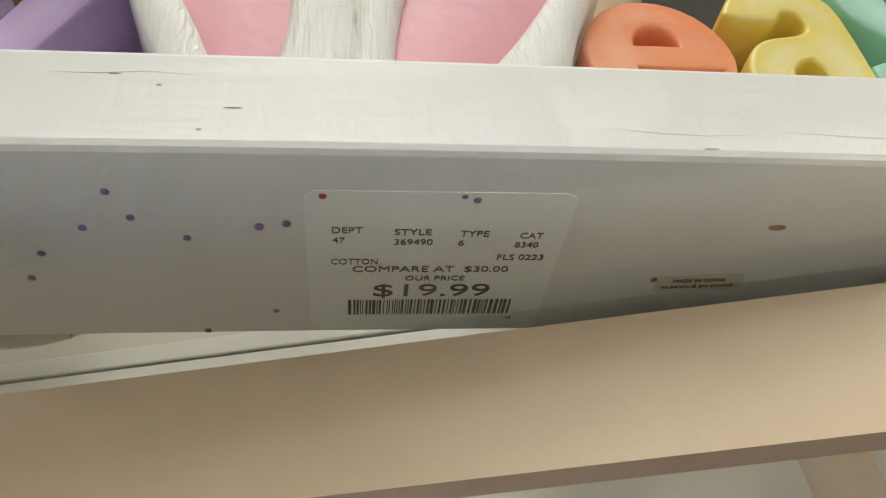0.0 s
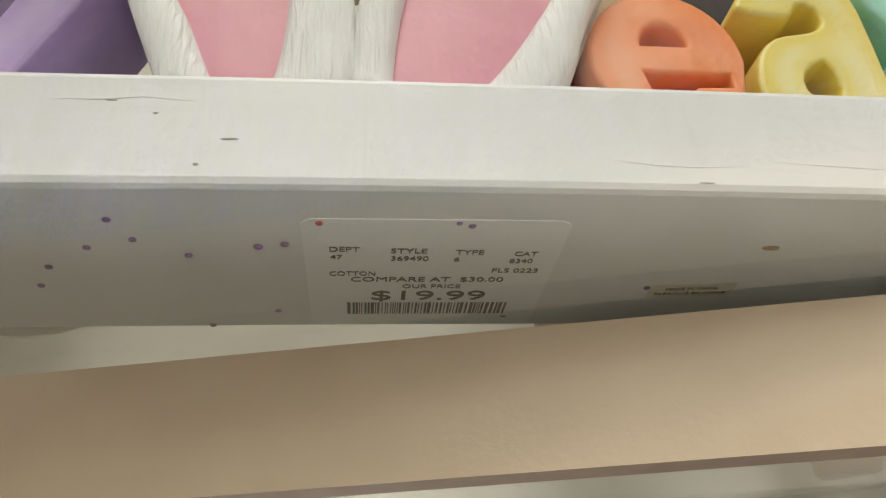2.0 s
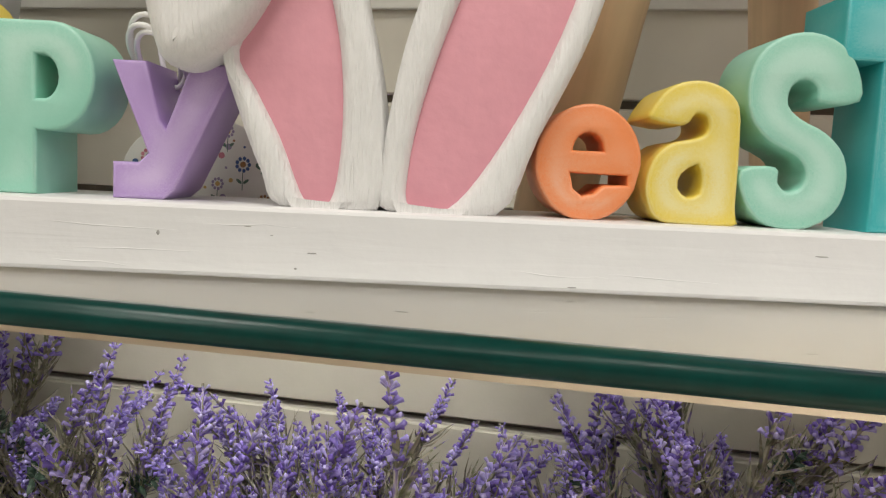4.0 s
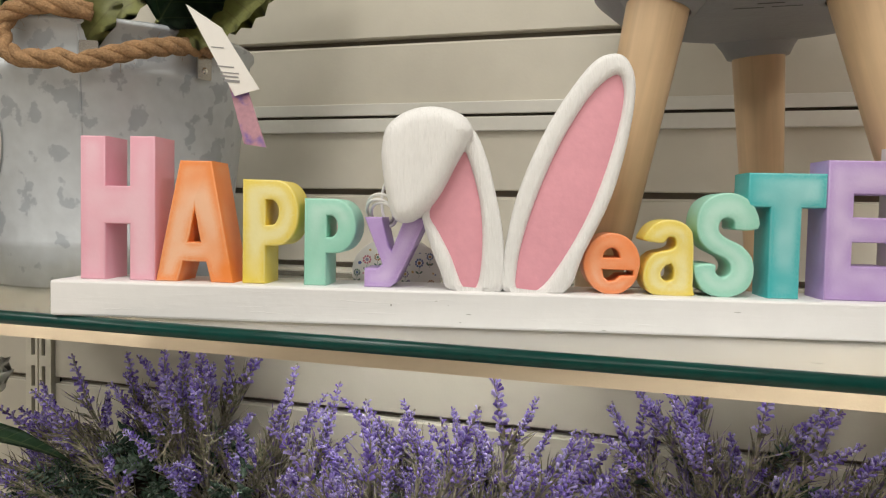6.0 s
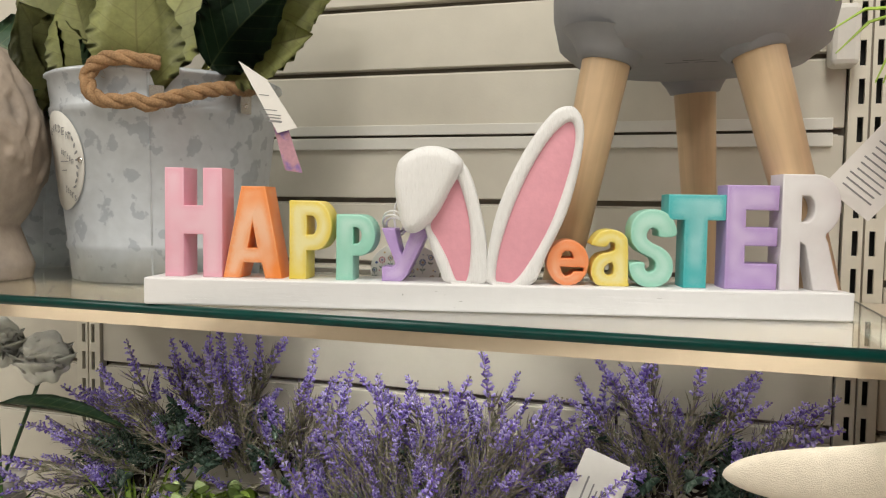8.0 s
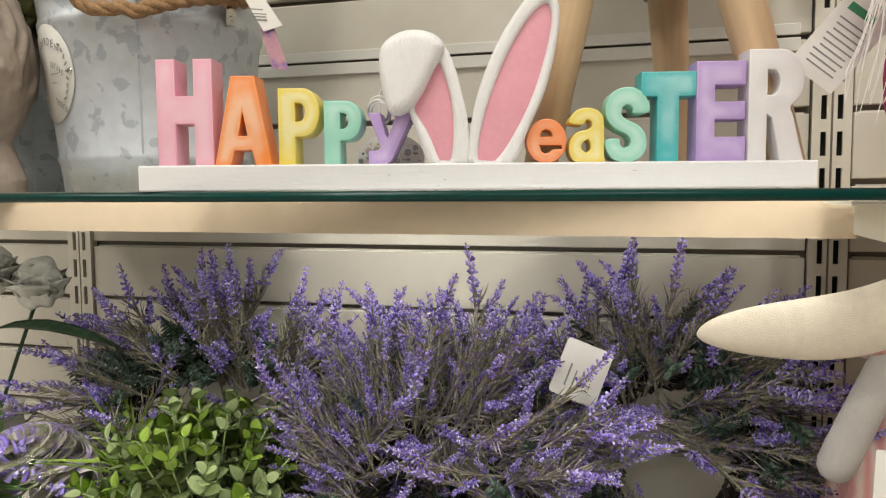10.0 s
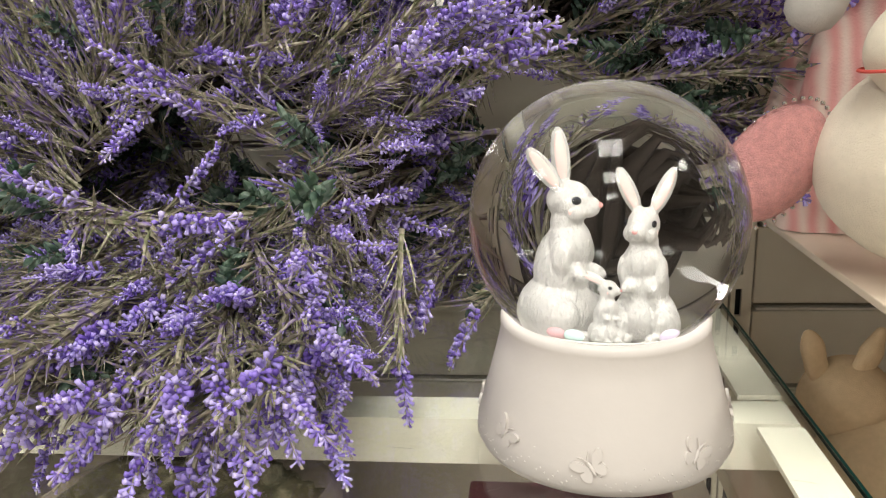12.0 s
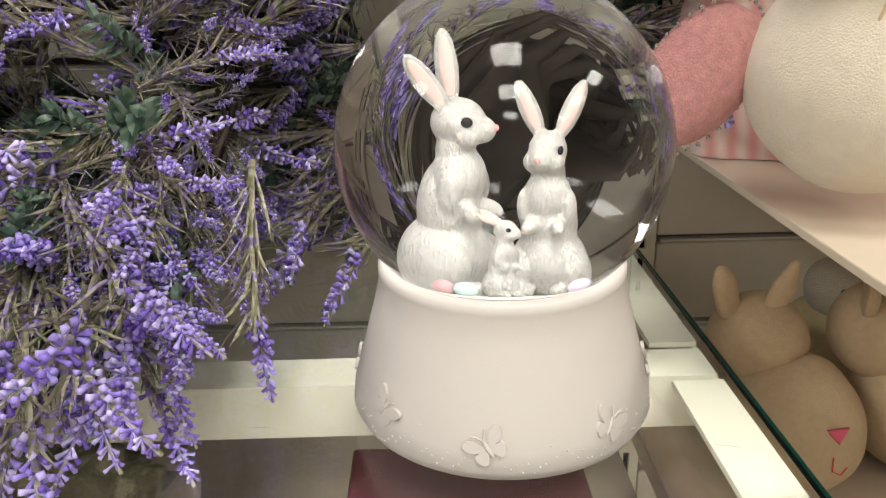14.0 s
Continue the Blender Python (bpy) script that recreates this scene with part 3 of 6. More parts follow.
block("letter", [[(187, 0), (199.5, 0), (199.5, 31), (202.5, 29.0), (208.2, 0), (224.2, 0), (216.5, 31.0), (215.0, 34.5)] + arc(208.0, 54.4, 15.8, 20.0, -62, 90, 14) + [(187, 74.4)],
                 [(199.5, 44.0)] + arc(203.0, 52.4, 4.6, 8.4, -80, 80, 8) + [(199.5, 60.8)]], "white", "white block letter R")


def ear_px(pts):
    """Outline points in tenths of the sign's drawing grid, as x and z in metres."""
    return [((x - 853) * 0.000385 - 0.002, BT + (443 - z) * 0.000382) for x, z in pts]


ears = part("bunny_ear_pair", slab("ear_foot", [ear_px([(797, 444), (930, 444), (925, 434), (858, 430), (800, 436)])], 0.016, 0.036, 0.002, FUR), None, sign, "white carved bunny ears, one folded over")
r_out = smooth_loop(ear_px([(860, 443), (932, 443), (958, 390), (990, 318), (1009, 240), (1015, 180), (1006, 149), (988, 139), (962, 150), (928, 195), (898, 250), (872, 318), (859, 380), (855, 420)]), 4)
r_in = smooth_loop(ear_px([(875, 440), (900, 440), (928, 405), (962, 340), (986, 270), (1000, 205), (998, 172), (986, 167), (958, 194), (925, 250), (899, 312), (881, 370), (873, 415)]), 4)
part("right_rim", slab("right_rim", [r_out, r_in], 0.004, 0.034, 0.0032, FUR, 3), None, ears)
part("right_inner_ear", slab("right_inner_ear", [smooth_loop(ear_px([(873, 441), (902, 441), (931, 405), (965, 340), (989, 270), (1003, 205), (1001, 170), (986, 164), (955, 193), (922, 250), (896, 312), (878, 370), (870, 415)]), 4)], 0.0075, 0.030, 0.0012, PINK), None, ears, "smooth pink inner ear")
l_out = smooth_loop(ear_px([(790, 443), (853, 443), (857, 405), (853, 360), (844, 318), (831, 270), (814, 236), (796, 240), (772, 300), (750, 340), (762, 385), (776, 420)]), 4)
l_in = smooth_loop(ear_px([(806, 440), (822, 438), (828, 405), (828, 360), (822, 318), (808, 272), (800, 268), (782, 305), (760, 342), (772, 368), (788, 398)]), 4)
part("left_rim", slab("left_rim", [l_out, l_in], 0.004, 0.034, 0.0032, FUR, 3), None, ears)
part("left_inner_ear", slab("left_inner_ear", [smooth_loop(ear_px([(804, 441), (824, 440), (831, 405), (831, 360), (825, 318), (810, 268), (799, 264), (780, 305), (757, 342), (769, 370), (785, 400)]), 4)], 0.0075, 0.030, 0.0012, PINK), None, ears, "smooth pink inner ear")
flap = smooth_loop(ear_px([(699, 262), (706, 234), (733, 214), (768, 209), (800, 219), (814, 238), (806, 258), (790, 288), (775, 318), (757, 342), (735, 357), (716, 352), (706, 322), (700, 288)]), 4)
fl = slab("folded_tip", [flap], -0.005, 0.030, 0.0075, FUR, 5)
part("folded_tip", fl, None, ears)


# Price sticker and marks on the underside of the plinth.


def below(x, y, lift=0.0):
    """A pose on the plinth's underside, facing down, print reading from the front."""
    return pose(x / 1000, y / 1000, -lift, 180, 0, 0)


def rounded(w, h, r, n=5):
    return [(cx + r * math.cos(radians(a)), cy + r * math.sin(radians(a))) for cx, cy, s in ((w / 2 - r, h / 2 - r, 0), (-w / 2 + r, h / 2 - r, 90), (-w / 2 + r, -h / 2 + r, 180), (w / 2 - r, -h / 2 + r, 270)) for a in [s + 90 * k / n for k in range(n + 1)]]


def plate(outline, thick, material, name="plate"):
    """A thin flat sheet in x and y, from z = 0 up."""
    b = bmesh.new()
    lo = [b.verts.new((x, y, 0)) for x, y in outline]
    hi = [b.verts.new((x, y, thick)) for x, y in outline]
    b.faces.new(hi)
    b.faces.new(lo[::-1])
    for k in range(len(lo)):
        b.faces.new((lo[k], lo[(k + 1) % len(lo)], hi[(k + 1) % len(lo)], hi[k]))
    return mesh_of(name, b, material)


sticker = part("price_sticker", plate(rounded(0.0392, 0.0362, 0.0022), 0.00012, PAPER), None, sign, "white printed price sticker with barcode", m=below(11.5, 26.2))
for text, x, y, w, h, ink in (("DEPT", -2.0, 16.6, 4.5, 1.35, INK), ("47", -3.3, 19.0, 1.8, 1.3, INK), ("STYLE", 7.7, 17.0, 5.5, 1.4, INK), ("369490", 7.9, 19.4, 5.8, 1.4, INK),
                              ("TYPE", 17.0, 17.3, 4.4, 1.35, INK), ("6", 15.2, 19.6, 0.9, 1.3, INK), ("CAT", 25.8, 17.7, 3.6, 1.35, INK), ("8340", 25.4, 20.0, 3.7, 1.35, INK),
                              ("FLS 0223", 25.0, 23.2, 7.4, 1.4, INK), ("COTTON", -0.9, 24.4, 7.2, 1.4, INK), ("COMPARE AT  $30.00", 11.2, 26.5, 24.8, 1.75, INK), ("OUR PRICE", 12.0, 28.9, 9.6, 1.3, INK),
                              ("$19.99", 11.8, 32.6, 19.2, 4.0, INK), ("32", 26.0, 41.0, 1.0, 0.6, INK)):
    part("print", letters(text, w / 1000, h / 1000, ink), None, sticker, m=pose((x - 11.5) / 1000, (26.2 - y) / 1000, 0.00013))
rb = random.Random(5)
rows, x = [], -13.4
while x < 14.0:
    w = rb.choice((0.18, 0.18, 0.36, 0.36, 0.55))
    rows.append((x / 1000, (x + w) / 1000, -0.0134, -0.0090))
    x += w + rb.choice((0.18, 0.2, 0.36, 0.4))
part("barcode", bars(rows, INK), INK, sticker, m=pose(0, 0, 0.00013))
origin = part("origin_label", plate(rounded(0.0150, 0.0045, 0.0004), 0.0001, mat("yellowed_paper", (0.66, 0.60, 0.48), 0.4)), None, sign, "small yellowed origin label", m=pose(0.0572, 0.0305, 0, 180, 0, -4))
part("print", letters("MADE IN CHINA", 0.0092, 0.0010, INK), None, origin, m=pose(0, 0.0009, 0.00011))
part("print", letters("FABRIQUÉ EN CHINE", 0.0125, 0.0011, INK), None, origin, m=pose(0, -0.0008, 0.00011))
for x, y, k in ((-34.0, 8.6, 1), (-31.9, 14.0, 1), (-38.8, 16.3, 1), (-25.0, 18.6, 1), (-14.6, 16.0, 1.2), (-10.7, 15.3, 1.1), (-46.0, 22.2, 1), (-49.2, 28.4, 1), (-25.6, 44.4, 1), (14.5, 9.0, 0.8), (16.4, 9.7, 1), (49.0, 29.5, 1), (-13.7, 38.4, 0.9)):
    part("paint_drop", ball((x / 1000, y / 1000, -0.0001), 0.00062 * k, sz=0.5, seg=10, rings=6), PURPLE_DOT, sign, smooth=True)
part("paint_drop", ball((-0.0054, 0.0091, -0.0002), 0.0006, sz=0.4, seg=10, rings=6), RED_DOT, sign)
part("chip", ball((0.0643, 0.0153, 0), 0.0013, sx=1.2, sy=0.5, sz=0.3, seg=10, rings=6), BROWN_MARK, sign)
for x, z, w, h in ((-17, 7, 3.2, 0.5), (-33, 13, 2.2, 0.3), (-55, 10.5, 1.1, 1.6), (110, 12, 4.5, 0.4), (-21, 3.0, 1.0, 0.6), (48, 1.4, 3, 0.5), (-27, 11, 1.0, 0.3)):
    part("scuff", ball((x / 1000, 0.0002, z / 1000), 0.0005, sx=w, sy=0.7, sz=h, seg=8, rings=6), GREY_MARK, sign)

# Egg-shaped hang tag and its cord, tucked behind the letter y.
egg = [(0.0250 * math.sin(radians(a)) * (1 - 0.10 * math.cos(radians(a))), 0.0208 - 0.0208 * math.cos(radians(a))) for a in range(0, 360, 8)]
egg_tag = thing("egg_tag", "white egg-shaped hang tag with folk flower print", "tag", SIGN @ pose(-0.0600, 0.0500, 0.0004, -5, 0, 0))
part("card", slab("card", [egg], 0, 0.0006, 0.0001, CARD, 0), None, egg_tag)
re_ = random.Random(8)
tints = [mat("print_tint", c, 0.6) for c in ((0.08, 0.14, 0.32), (0.58, 0.20, 0.26), (0.38, 0.20, 0.09), (0.34, 0.28, 0.42), (0.12, 0.20, 0.16), (0.62, 0.42, 0.16))]


def printed_flower(x, z, r, a, b):
    """A round folk flower: a ring of petals about a dot, and a stalk with two leaves when it is large."""
    fl = bmesh.new()
    if r > 0.0014:
        for k in range(9):
            t = 2 * math.pi * k / 9
            ball((x + r * 0.78 * math.cos(t), -0.0001, z + r * 0.78 * math.sin(t)), r * 0.26, sy=0.08, seg=6, rings=4, bm=fl)
        part("printed_flower", fl, tints[a], egg_tag)
        part("printed_flower", ball((x, -0.0001, z), r * 0.38, sy=0.1, seg=8, rings=5), tints[b], egg_tag)
        stalk = bmesh.new()
        box(x - 0.0001, x + 0.0001, -0.0002, -0.00005, max(0.0015, z - r * 3.2), z - r, bm=stalk)
        for s in (-1, 1):
            ball((x + s * 0.0011, -0.0001, max(0.003, z - r * 2.1)), 0.0011, sx=1.0, sy=0.06, sz=0.45, turn=pose(0, 0, 0, 0, -s * 38, 0), seg=8, rings=4, bm=stalk)
        part("printed_stalk", stalk, tints[4], egg_tag)
    else:
        part("printed_flower", ball((x, -0.0001, z), r, sy=0.06, seg=8, rings=5), tints[a], egg_tag)


placed = []
for k in range(900):
    a, q, r = re_.uniform(0, 6.28), re_.uniform(0.0, 0.93) ** 0.55, re_.choice((0.0004, 0.0005, 0.0007, 0.0010, 0.0020, 0.0025))
    x, z = 0.0235 * q * math.cos(a), 0.0215 + 0.0185 * q * math.sin(a)
    if z > 0.009 and all(math.hypot(x - u, z - v) > r + w + 0.0004 for u, v, w in placed) and len(placed) < 62:
        placed.append((x, z, r))
        printed_flower(x, z, r, k % 6, (k + 2) % 6)
part("banner", slab("banner", [[(-0.015, 0.0030), (0.0155, 0.0030), (0.0190, 0.0078), (-0.0180, 0.0078)]], -0.0003, 0, 0.0001, mat("sage_print", (0.28, 0.40, 0.34), 0.6), 0), None, egg_tag)
for k, (cx, rx, rz, z0) in enumerate(((-0.0655, 0.0080, 0.0052, 0.0350), (-0.0645, 0.0088, 0.0064, 0.0365), (-0.0635, 0.0075, 0.0050, 0.0335), (-0.0605, 0.0046, 0.0120, 0.0400))):
    deep = 0.0165 if k < 3 else 0.004
    loop = [(cx + rx * math.cos(t), 0.0215 - deep * math.sin(t + 0.5), BT + z0 + rz * math.sin(t)) for t in [i * 2 * math.pi / 40 for i in range(41)]]
    part("cord_loop", tube([(x + 0.0600, y - 0.0500, z) for x, y, z in loop], 0.00075, 8), RESIN_WHITE, egg_tag, "white cord", True)

# long tool marks on the front of the plinth
rk = random.Random(31)
for k in range(12):
    x, z, ln, sl = rk.uniform(-0.21, 0.15), rk.uniform(0.003, 0.016), rk.uniform(0.012, 0.05), rk.uniform(-0.07, 0.02)
    part("tool_mark", tube([(x + ln * i / 5, 0.00012, max(0.002, min(0.0165, z + sl * ln * i / 5 + rk.uniform(-0.0003, 0.0003)))) for i in range(6)], [0.00006, 0.00018, 0.00024, 0.0002, 0.00018, 0.00006], 5), WHITE_BASE, sign, smooth=True)


# ---- things on the upper shelf ----
SWIRL = random.Random(21)


def leaf_mesh(name, length, width, material, fold=0.25, bend=0.3, seg=8, wave=0.0, vein=True):
    """A broad leaf along +y, folded on its midrib, with a serrated rim."""
    b = bmesh.new()
    rows = []
    for i in range(seg + 1):
        t = i / seg
        w = width * 0.5 * (math.sin(math.pi * min(1, t * 1.02) ** 0.75) ** 0.8 if 0 < t < 1 else 0.02)
        y, z0 = length * t, -bend * length * t * t
        row = []
        for k in (-1, -0.5, 0, 0.5, 1):
            ser = 1 + (0.04 * ((i % 2) * 2 - 1) if abs(k) == 1 else 0)
            row.append(b.verts.new((k * w * ser, y, z0 + abs(k) * w * fold + wave * w * math.sin(5 * t + 3 * k) - (0.0006 if k == 0 and vein else 0))))
        rows.append(row)
    for r, q in zip(rows, rows[1:]):
        for k in range(4):
            b.faces.new((r[k], r[k + 1], q[k + 1], q[k]))
    g = bmesh.ops.solidify(b, geom=b.faces[:], thickness=0.0005)
    return mesh_of(name, b, material, True)


def bucket(m, label, handle=True):
    """A galvanised pail with rolled rim, ribs, a seam, a plaque and a rope handle."""
    t = thing("metal_bucket", label, "bucket", m, "galvanised buckets")
    H, r1, r0 = 0.168, 0.097, 0.079
    rr = lambda z: r0 + (r1 - r0) * z / H
    prof = [(0, 0.002), (r0 - 0.001, 0.002), (r0, 0.0)]
    for z0, z1, g in ((0.026, 0.030, 0.0012), (0.136, 0.142, 0.0016)):
        prof += [(rr(z0 - 0.002), z0 - 0.002), (rr(z0) + g, z0), (rr(z1) + g, z1), (rr(z1 + 0.002), z1 + 0.002)]
    prof += [(r1, H - 0.003), (r1 + 0.0025, H - 0.0015), (r1 + 0.0025, H + 0.001), (r1, H + 0.0025), (r1 - 0.002, H), (rr(0.12) - 0.002, 0.12), (r0 - 0.003, 0.004)]
    part("pail", lathe(prof, 64), GALV, t, "mottled galvanised sheet", True)
    part("potting_foam", lathe([(0, 0.15), (0.090, 0.15), (0.0905, 0.146)], 32), TWIG, t)
    sa = radians(-62)
    part("seam", tube([(rr(z) * math.cos(sa), rr(z) * math.sin(sa), z) for z in (0.004, 0.08, 0.165)], 0.0009, 6), GALV, t)
    if not handle:
        return t
    # oval plaque with a wreath of small leaves
    pa = radians(-118)
    pl = bmesh.new()
    vs = []
    for k in range(40):
        a = 2 * math.pi * k / 40
        u, z = 0.034 * math.cos(a), 0.098 + 0.040 * math.sin(a)
        aa = pa + u / 0.092
        vs.append(pl.verts.new(((rr(z) + 0.0012) * math.cos(aa), (rr(z) + 0.0012) * math.sin(aa), z)))
    cv = pl.verts.new(((rr(0.098) + 0.0016) * math.cos(pa), (rr(0.098) + 0.0016) * math.sin(pa), 0.098))
    for k in range(40):
        pl.faces.new((cv, vs[k], vs[(k + 1) % 40]))
    bmesh.ops.recalc_face_normals(pl, faces=pl.faces[:])
    bmesh.ops.solidify(pl, geom=pl.faces[:], thickness=-0.0010)
    plaque = part("plaque", pl, mat("aged_white_enamel", (0.68, 0.66, 0.61), 0.5, var=0.05, scale=60), t, "oval white enamel plaque", True)

    def on_plaque(u, z, lift=0.0028):
        aa = pa + u / 0.092
        return Matrix.Translation(((rr(z) + lift) * math.cos(aa), (rr(z) + lift) * math.sin(aa), z)) @ pose(0, 0, 0, 90, 0, math.degrees(aa) + 90)

    for word, u, z, w, h in (("GARDEN", 0.004, 0.124, 0.034, 0.0062), ("jardin", 0.014, 0.106, 0.018, 0.006), ("Years", 0.014, 0.076, 0.016, 0.006)):
        for i, ch in enumerate(word):
            uu = u + w * ((i + 0.5) / len(word) - 0.5)
            part("print", letters(ch, w / len(word) * 0.72, h * (1 if ch.isupper() else 0.75), GREY_INK), None, plaque, m=on_plaque(uu, z - 0.00002 * (uu * 1000) ** 2))
    for u, z, w in ((0.010, 0.097, 0.013), (0.008, 0.090, 0.008)):
        part("print", bars([(-w / 2, w / 2, -0.0004, 0.0004)], GREY_INK), GREY_INK, plaque, m=on_plaque(u, z))
    for k in range(9):
        a = radians(-40 + 10 * k)
        part("printed_leaf", ball((0, 0, 0), 0.0019, sx=1.3, sy=0.55, sz=0.1, seg=8, rings=5), GREY_INK, plaque, m=on_plaque(0.0275 * math.cos(a), 0.098 + 0.033 * math.sin(a)) @ pose(0, 0, 0, 0, 0, 20 + 40 * k))
    sc = on_plaque(0.031, 0.098)
    part("screw", ball((0, 0, 0), 0.0026, sz=0.5, seg=14, rings=8), CHROME, plaque, m=sc, smooth=True)
    # rope handle between two clips
    for a in (-58, -16):
        ca = radians(a)
        cl = Matrix.Translation(((r1 + 0.001) * math.cos(ca), (r1 + 0.001) * math.sin(ca), 0.147)) @ pose(0, 0, 0, 90, 0, a + 90)
        c = part("clip", plate(rounded(0.011, 0.016, 0.001), 0.0022, CHROME), None, t, "bright riveted clip", m=cl)
        part("rivet", ball((0, -0.002, 0.0024), 0.0022, sz=0.5, seg=12, rings=8), CHROME, c, smooth=True)
    pts = []
    for k in range(49):
        s = k / 48
        if s < 0.5:
            q = s / 0.5
            a = -56 - 27 * math.sin(q * math.pi) ** 0.8 - 5 * q
            z = 0.158 + 0.013 * math.cos(q * math.pi * 1.0) + 0.006 * math.sin(q * 6)
        else:
            q = (s - 0.5) / 0.5
            a = -61 + 54 * q
            z = 0.139 + 0.022 * q * q + 0.010 * math.sin(q * math.pi)
        rad = r1 + 0.006 + 0.006 * math.sin(s * math.pi)
        pts.append(Vector((rad * math.cos(radians(a)), rad * math.sin(radians(a)), z)))
    rope = bmesh.new()
    for ph in range(3):
        tw = []
        for i, p in enumerate(pts):
            d = (pts[min(i + 1, 48)] - pts[max(i - 1, 0)]).normalized()
            s1 = d.cross(Vector((0, 0, 1))).normalized()
            s2 = d.cross(s1)
            an = 2.094 * ph + i * 0.75
            tw.append(p + 0.0029 * (s1 * math.cos(an) + s2 * math.sin(an)))
        tube(tw, 0.0035, 8, rope)
    handle_p = part("rope_handle", rope, ROPE, t, "twisted jute rope handle", True)
    fuzz, rf = bmesh.new(), random.Random(17)
    for k in range(420):
        p = pts[rf.randrange(1, 48)] + Vector([rf.uniform(-0.0045, 0.0045) for _ in range(3)])
        d = Vector([rf.gauss(0, 1) for _ in range(3)]).normalized() * rf.uniform(0.003, 0.008)
        tube([p, p + d * 0.5 + Vector((0, 0, 0.0006)), p + d], [0.00013, 0.00011, 0.00006], 3, fuzz, cap=False)
    part("loose_fibres", fuzz, ROPE, handle_p)["kind"] = "stuff"
    return t


BX, BY = -0.340, 0.130
bucket(pose(BX, BY, 0.0004) @ Matrix.Scale(1.04, 4), "mottled galvanised bucket with rope handle and oval plaque")
bucket(pose(-0.555, 0.175, 0.0004, 0, 0, 30) @ Matrix.Scale(0.9, 4), "plain galvanised bucket standing behind the first", False)

foliage = thing("leafy_plant", "artificial plant with broad dark and olive leaves in the bucket", "plant", pose(BX, BY, 0.151))
big_a = leaf_mesh("leaf_dark", 0.100, 0.074, LEAF_DARK, 0.22, 0.25, seg=18, wave=0.06)
big_b = leaf_mesh("leaf_olive", 0.100, 0.082, LEAF_OLIVE, 0.18, 0.25, seg=18, wave=0.07)
LEAVES = ((-0.135, -0.070, 0.060, 112, 0.95, 0, 8), (-0.085, -0.075, 0.075, 158, 0.85, 1, 10), (0.040, -0.080, 0.004, 2, 1.05, 1, 22), (0.078, -0.050, 0.030, 42, 1.0, 0, 5), (0.080, -0.040, 0.034, 72, 0.85, 1, 8),
          (0.060, -0.010, 0.055, 62, 1.15, 1, 5), (-0.010, -0.065, 0.005, -14, 0.95, 1, 20), (-0.040, -0.060, 0.000, -30, 1.0, 1, 25), (-0.075, -0.045, 0.005, -62, 1.05, 0, 20), (0.015, -0.035, 0.030, 20, 1.2, 1, 5),
          (-0.025, -0.020, 0.040, -8, 1.15, 0, 0), (0.045, 0.000, 0.050, 35, 1.2, 0, 0), (-0.060, 0.000, 0.050, -45, 1.25, 1, 0), (0.000, 0.020, 0.070, 5, 1.2, 0, -10), (-0.090, 0.010, 0.030, -80, 1.1, 0, 10),
          (-0.010, 0.030, 0.090, -25, 1.2, 1, -15), (0.050, 0.035, 0.080, 55, 1.1, 1, -12), (-0.120, -0.050, 0.110, 95, 1.0, 1, 5), (0.000, -0.070, 0.045, 168, 0.6, 0, 12), (-0.055, -0.070, 0.050, 140, 0.7, 0, 12))
for x, y, z, ang, size, olive, lean in LEAVES:
    m = pose(x, y, z, 0, ang, 0) @ pose(0, 0, 0, 90 + lean, 0, 0) @ pose(0, 0, 0, 0, SWIRL.uniform(-18, 18), 0) @ Matrix.Scale(size, 4)
    part("leaf", big_b if olive else big_a, None, foliage, m=m)
    part("leaf_stalk", tube([(0.3 * x, 0.3 * y, -0.002), (x * 0.7, y * 0.7, z * 0.6), (x, y, z + 0.001)], 0.0014, 5), LEAF_OLIVE, foliage)

# swing tags on the bucket handle
tag = thing("price_tag", "white and floral pink swing tags on the bucket", "tag", pose(-0.178, 0.024, 0.146, 90, -6, 6) @ Matrix.Scale(1.10, 4))
part("white_card", plate([(-0.015, 0.027), (0.004, 0.012), (0.022, -0.022), (0.008, -0.024)], 0.0005, CARD), None, tag)
part("pink_card", plate([(0.003, -0.010), (0.013, -0.014), (0.022, -0.052), (0.010, -0.049)], 0.0005, mat("mauve_floral_card", (0.50, 0.28, 0.34), 0.5, var=0.2, scale=60, stain=(0.25, 0.16, 0.40), stain_scale=110, stain_cover=0.52)), None, tag, m=pose(0, 0, -0.002))
part("print", bars([(0.003, 0.014, -0.0105, -0.0099), (0.001, 0.011, -0.0075, -0.0069), (0.004, 0.014, -0.0125, -0.0117), (-0.003, 0.004, 0.002, 0.0025), (0.006, 0.015, -0.0150, -0.0136)], INK), GREY_INK, tag, m=pose(0, 0, 0.0006, 0, 0, -12))

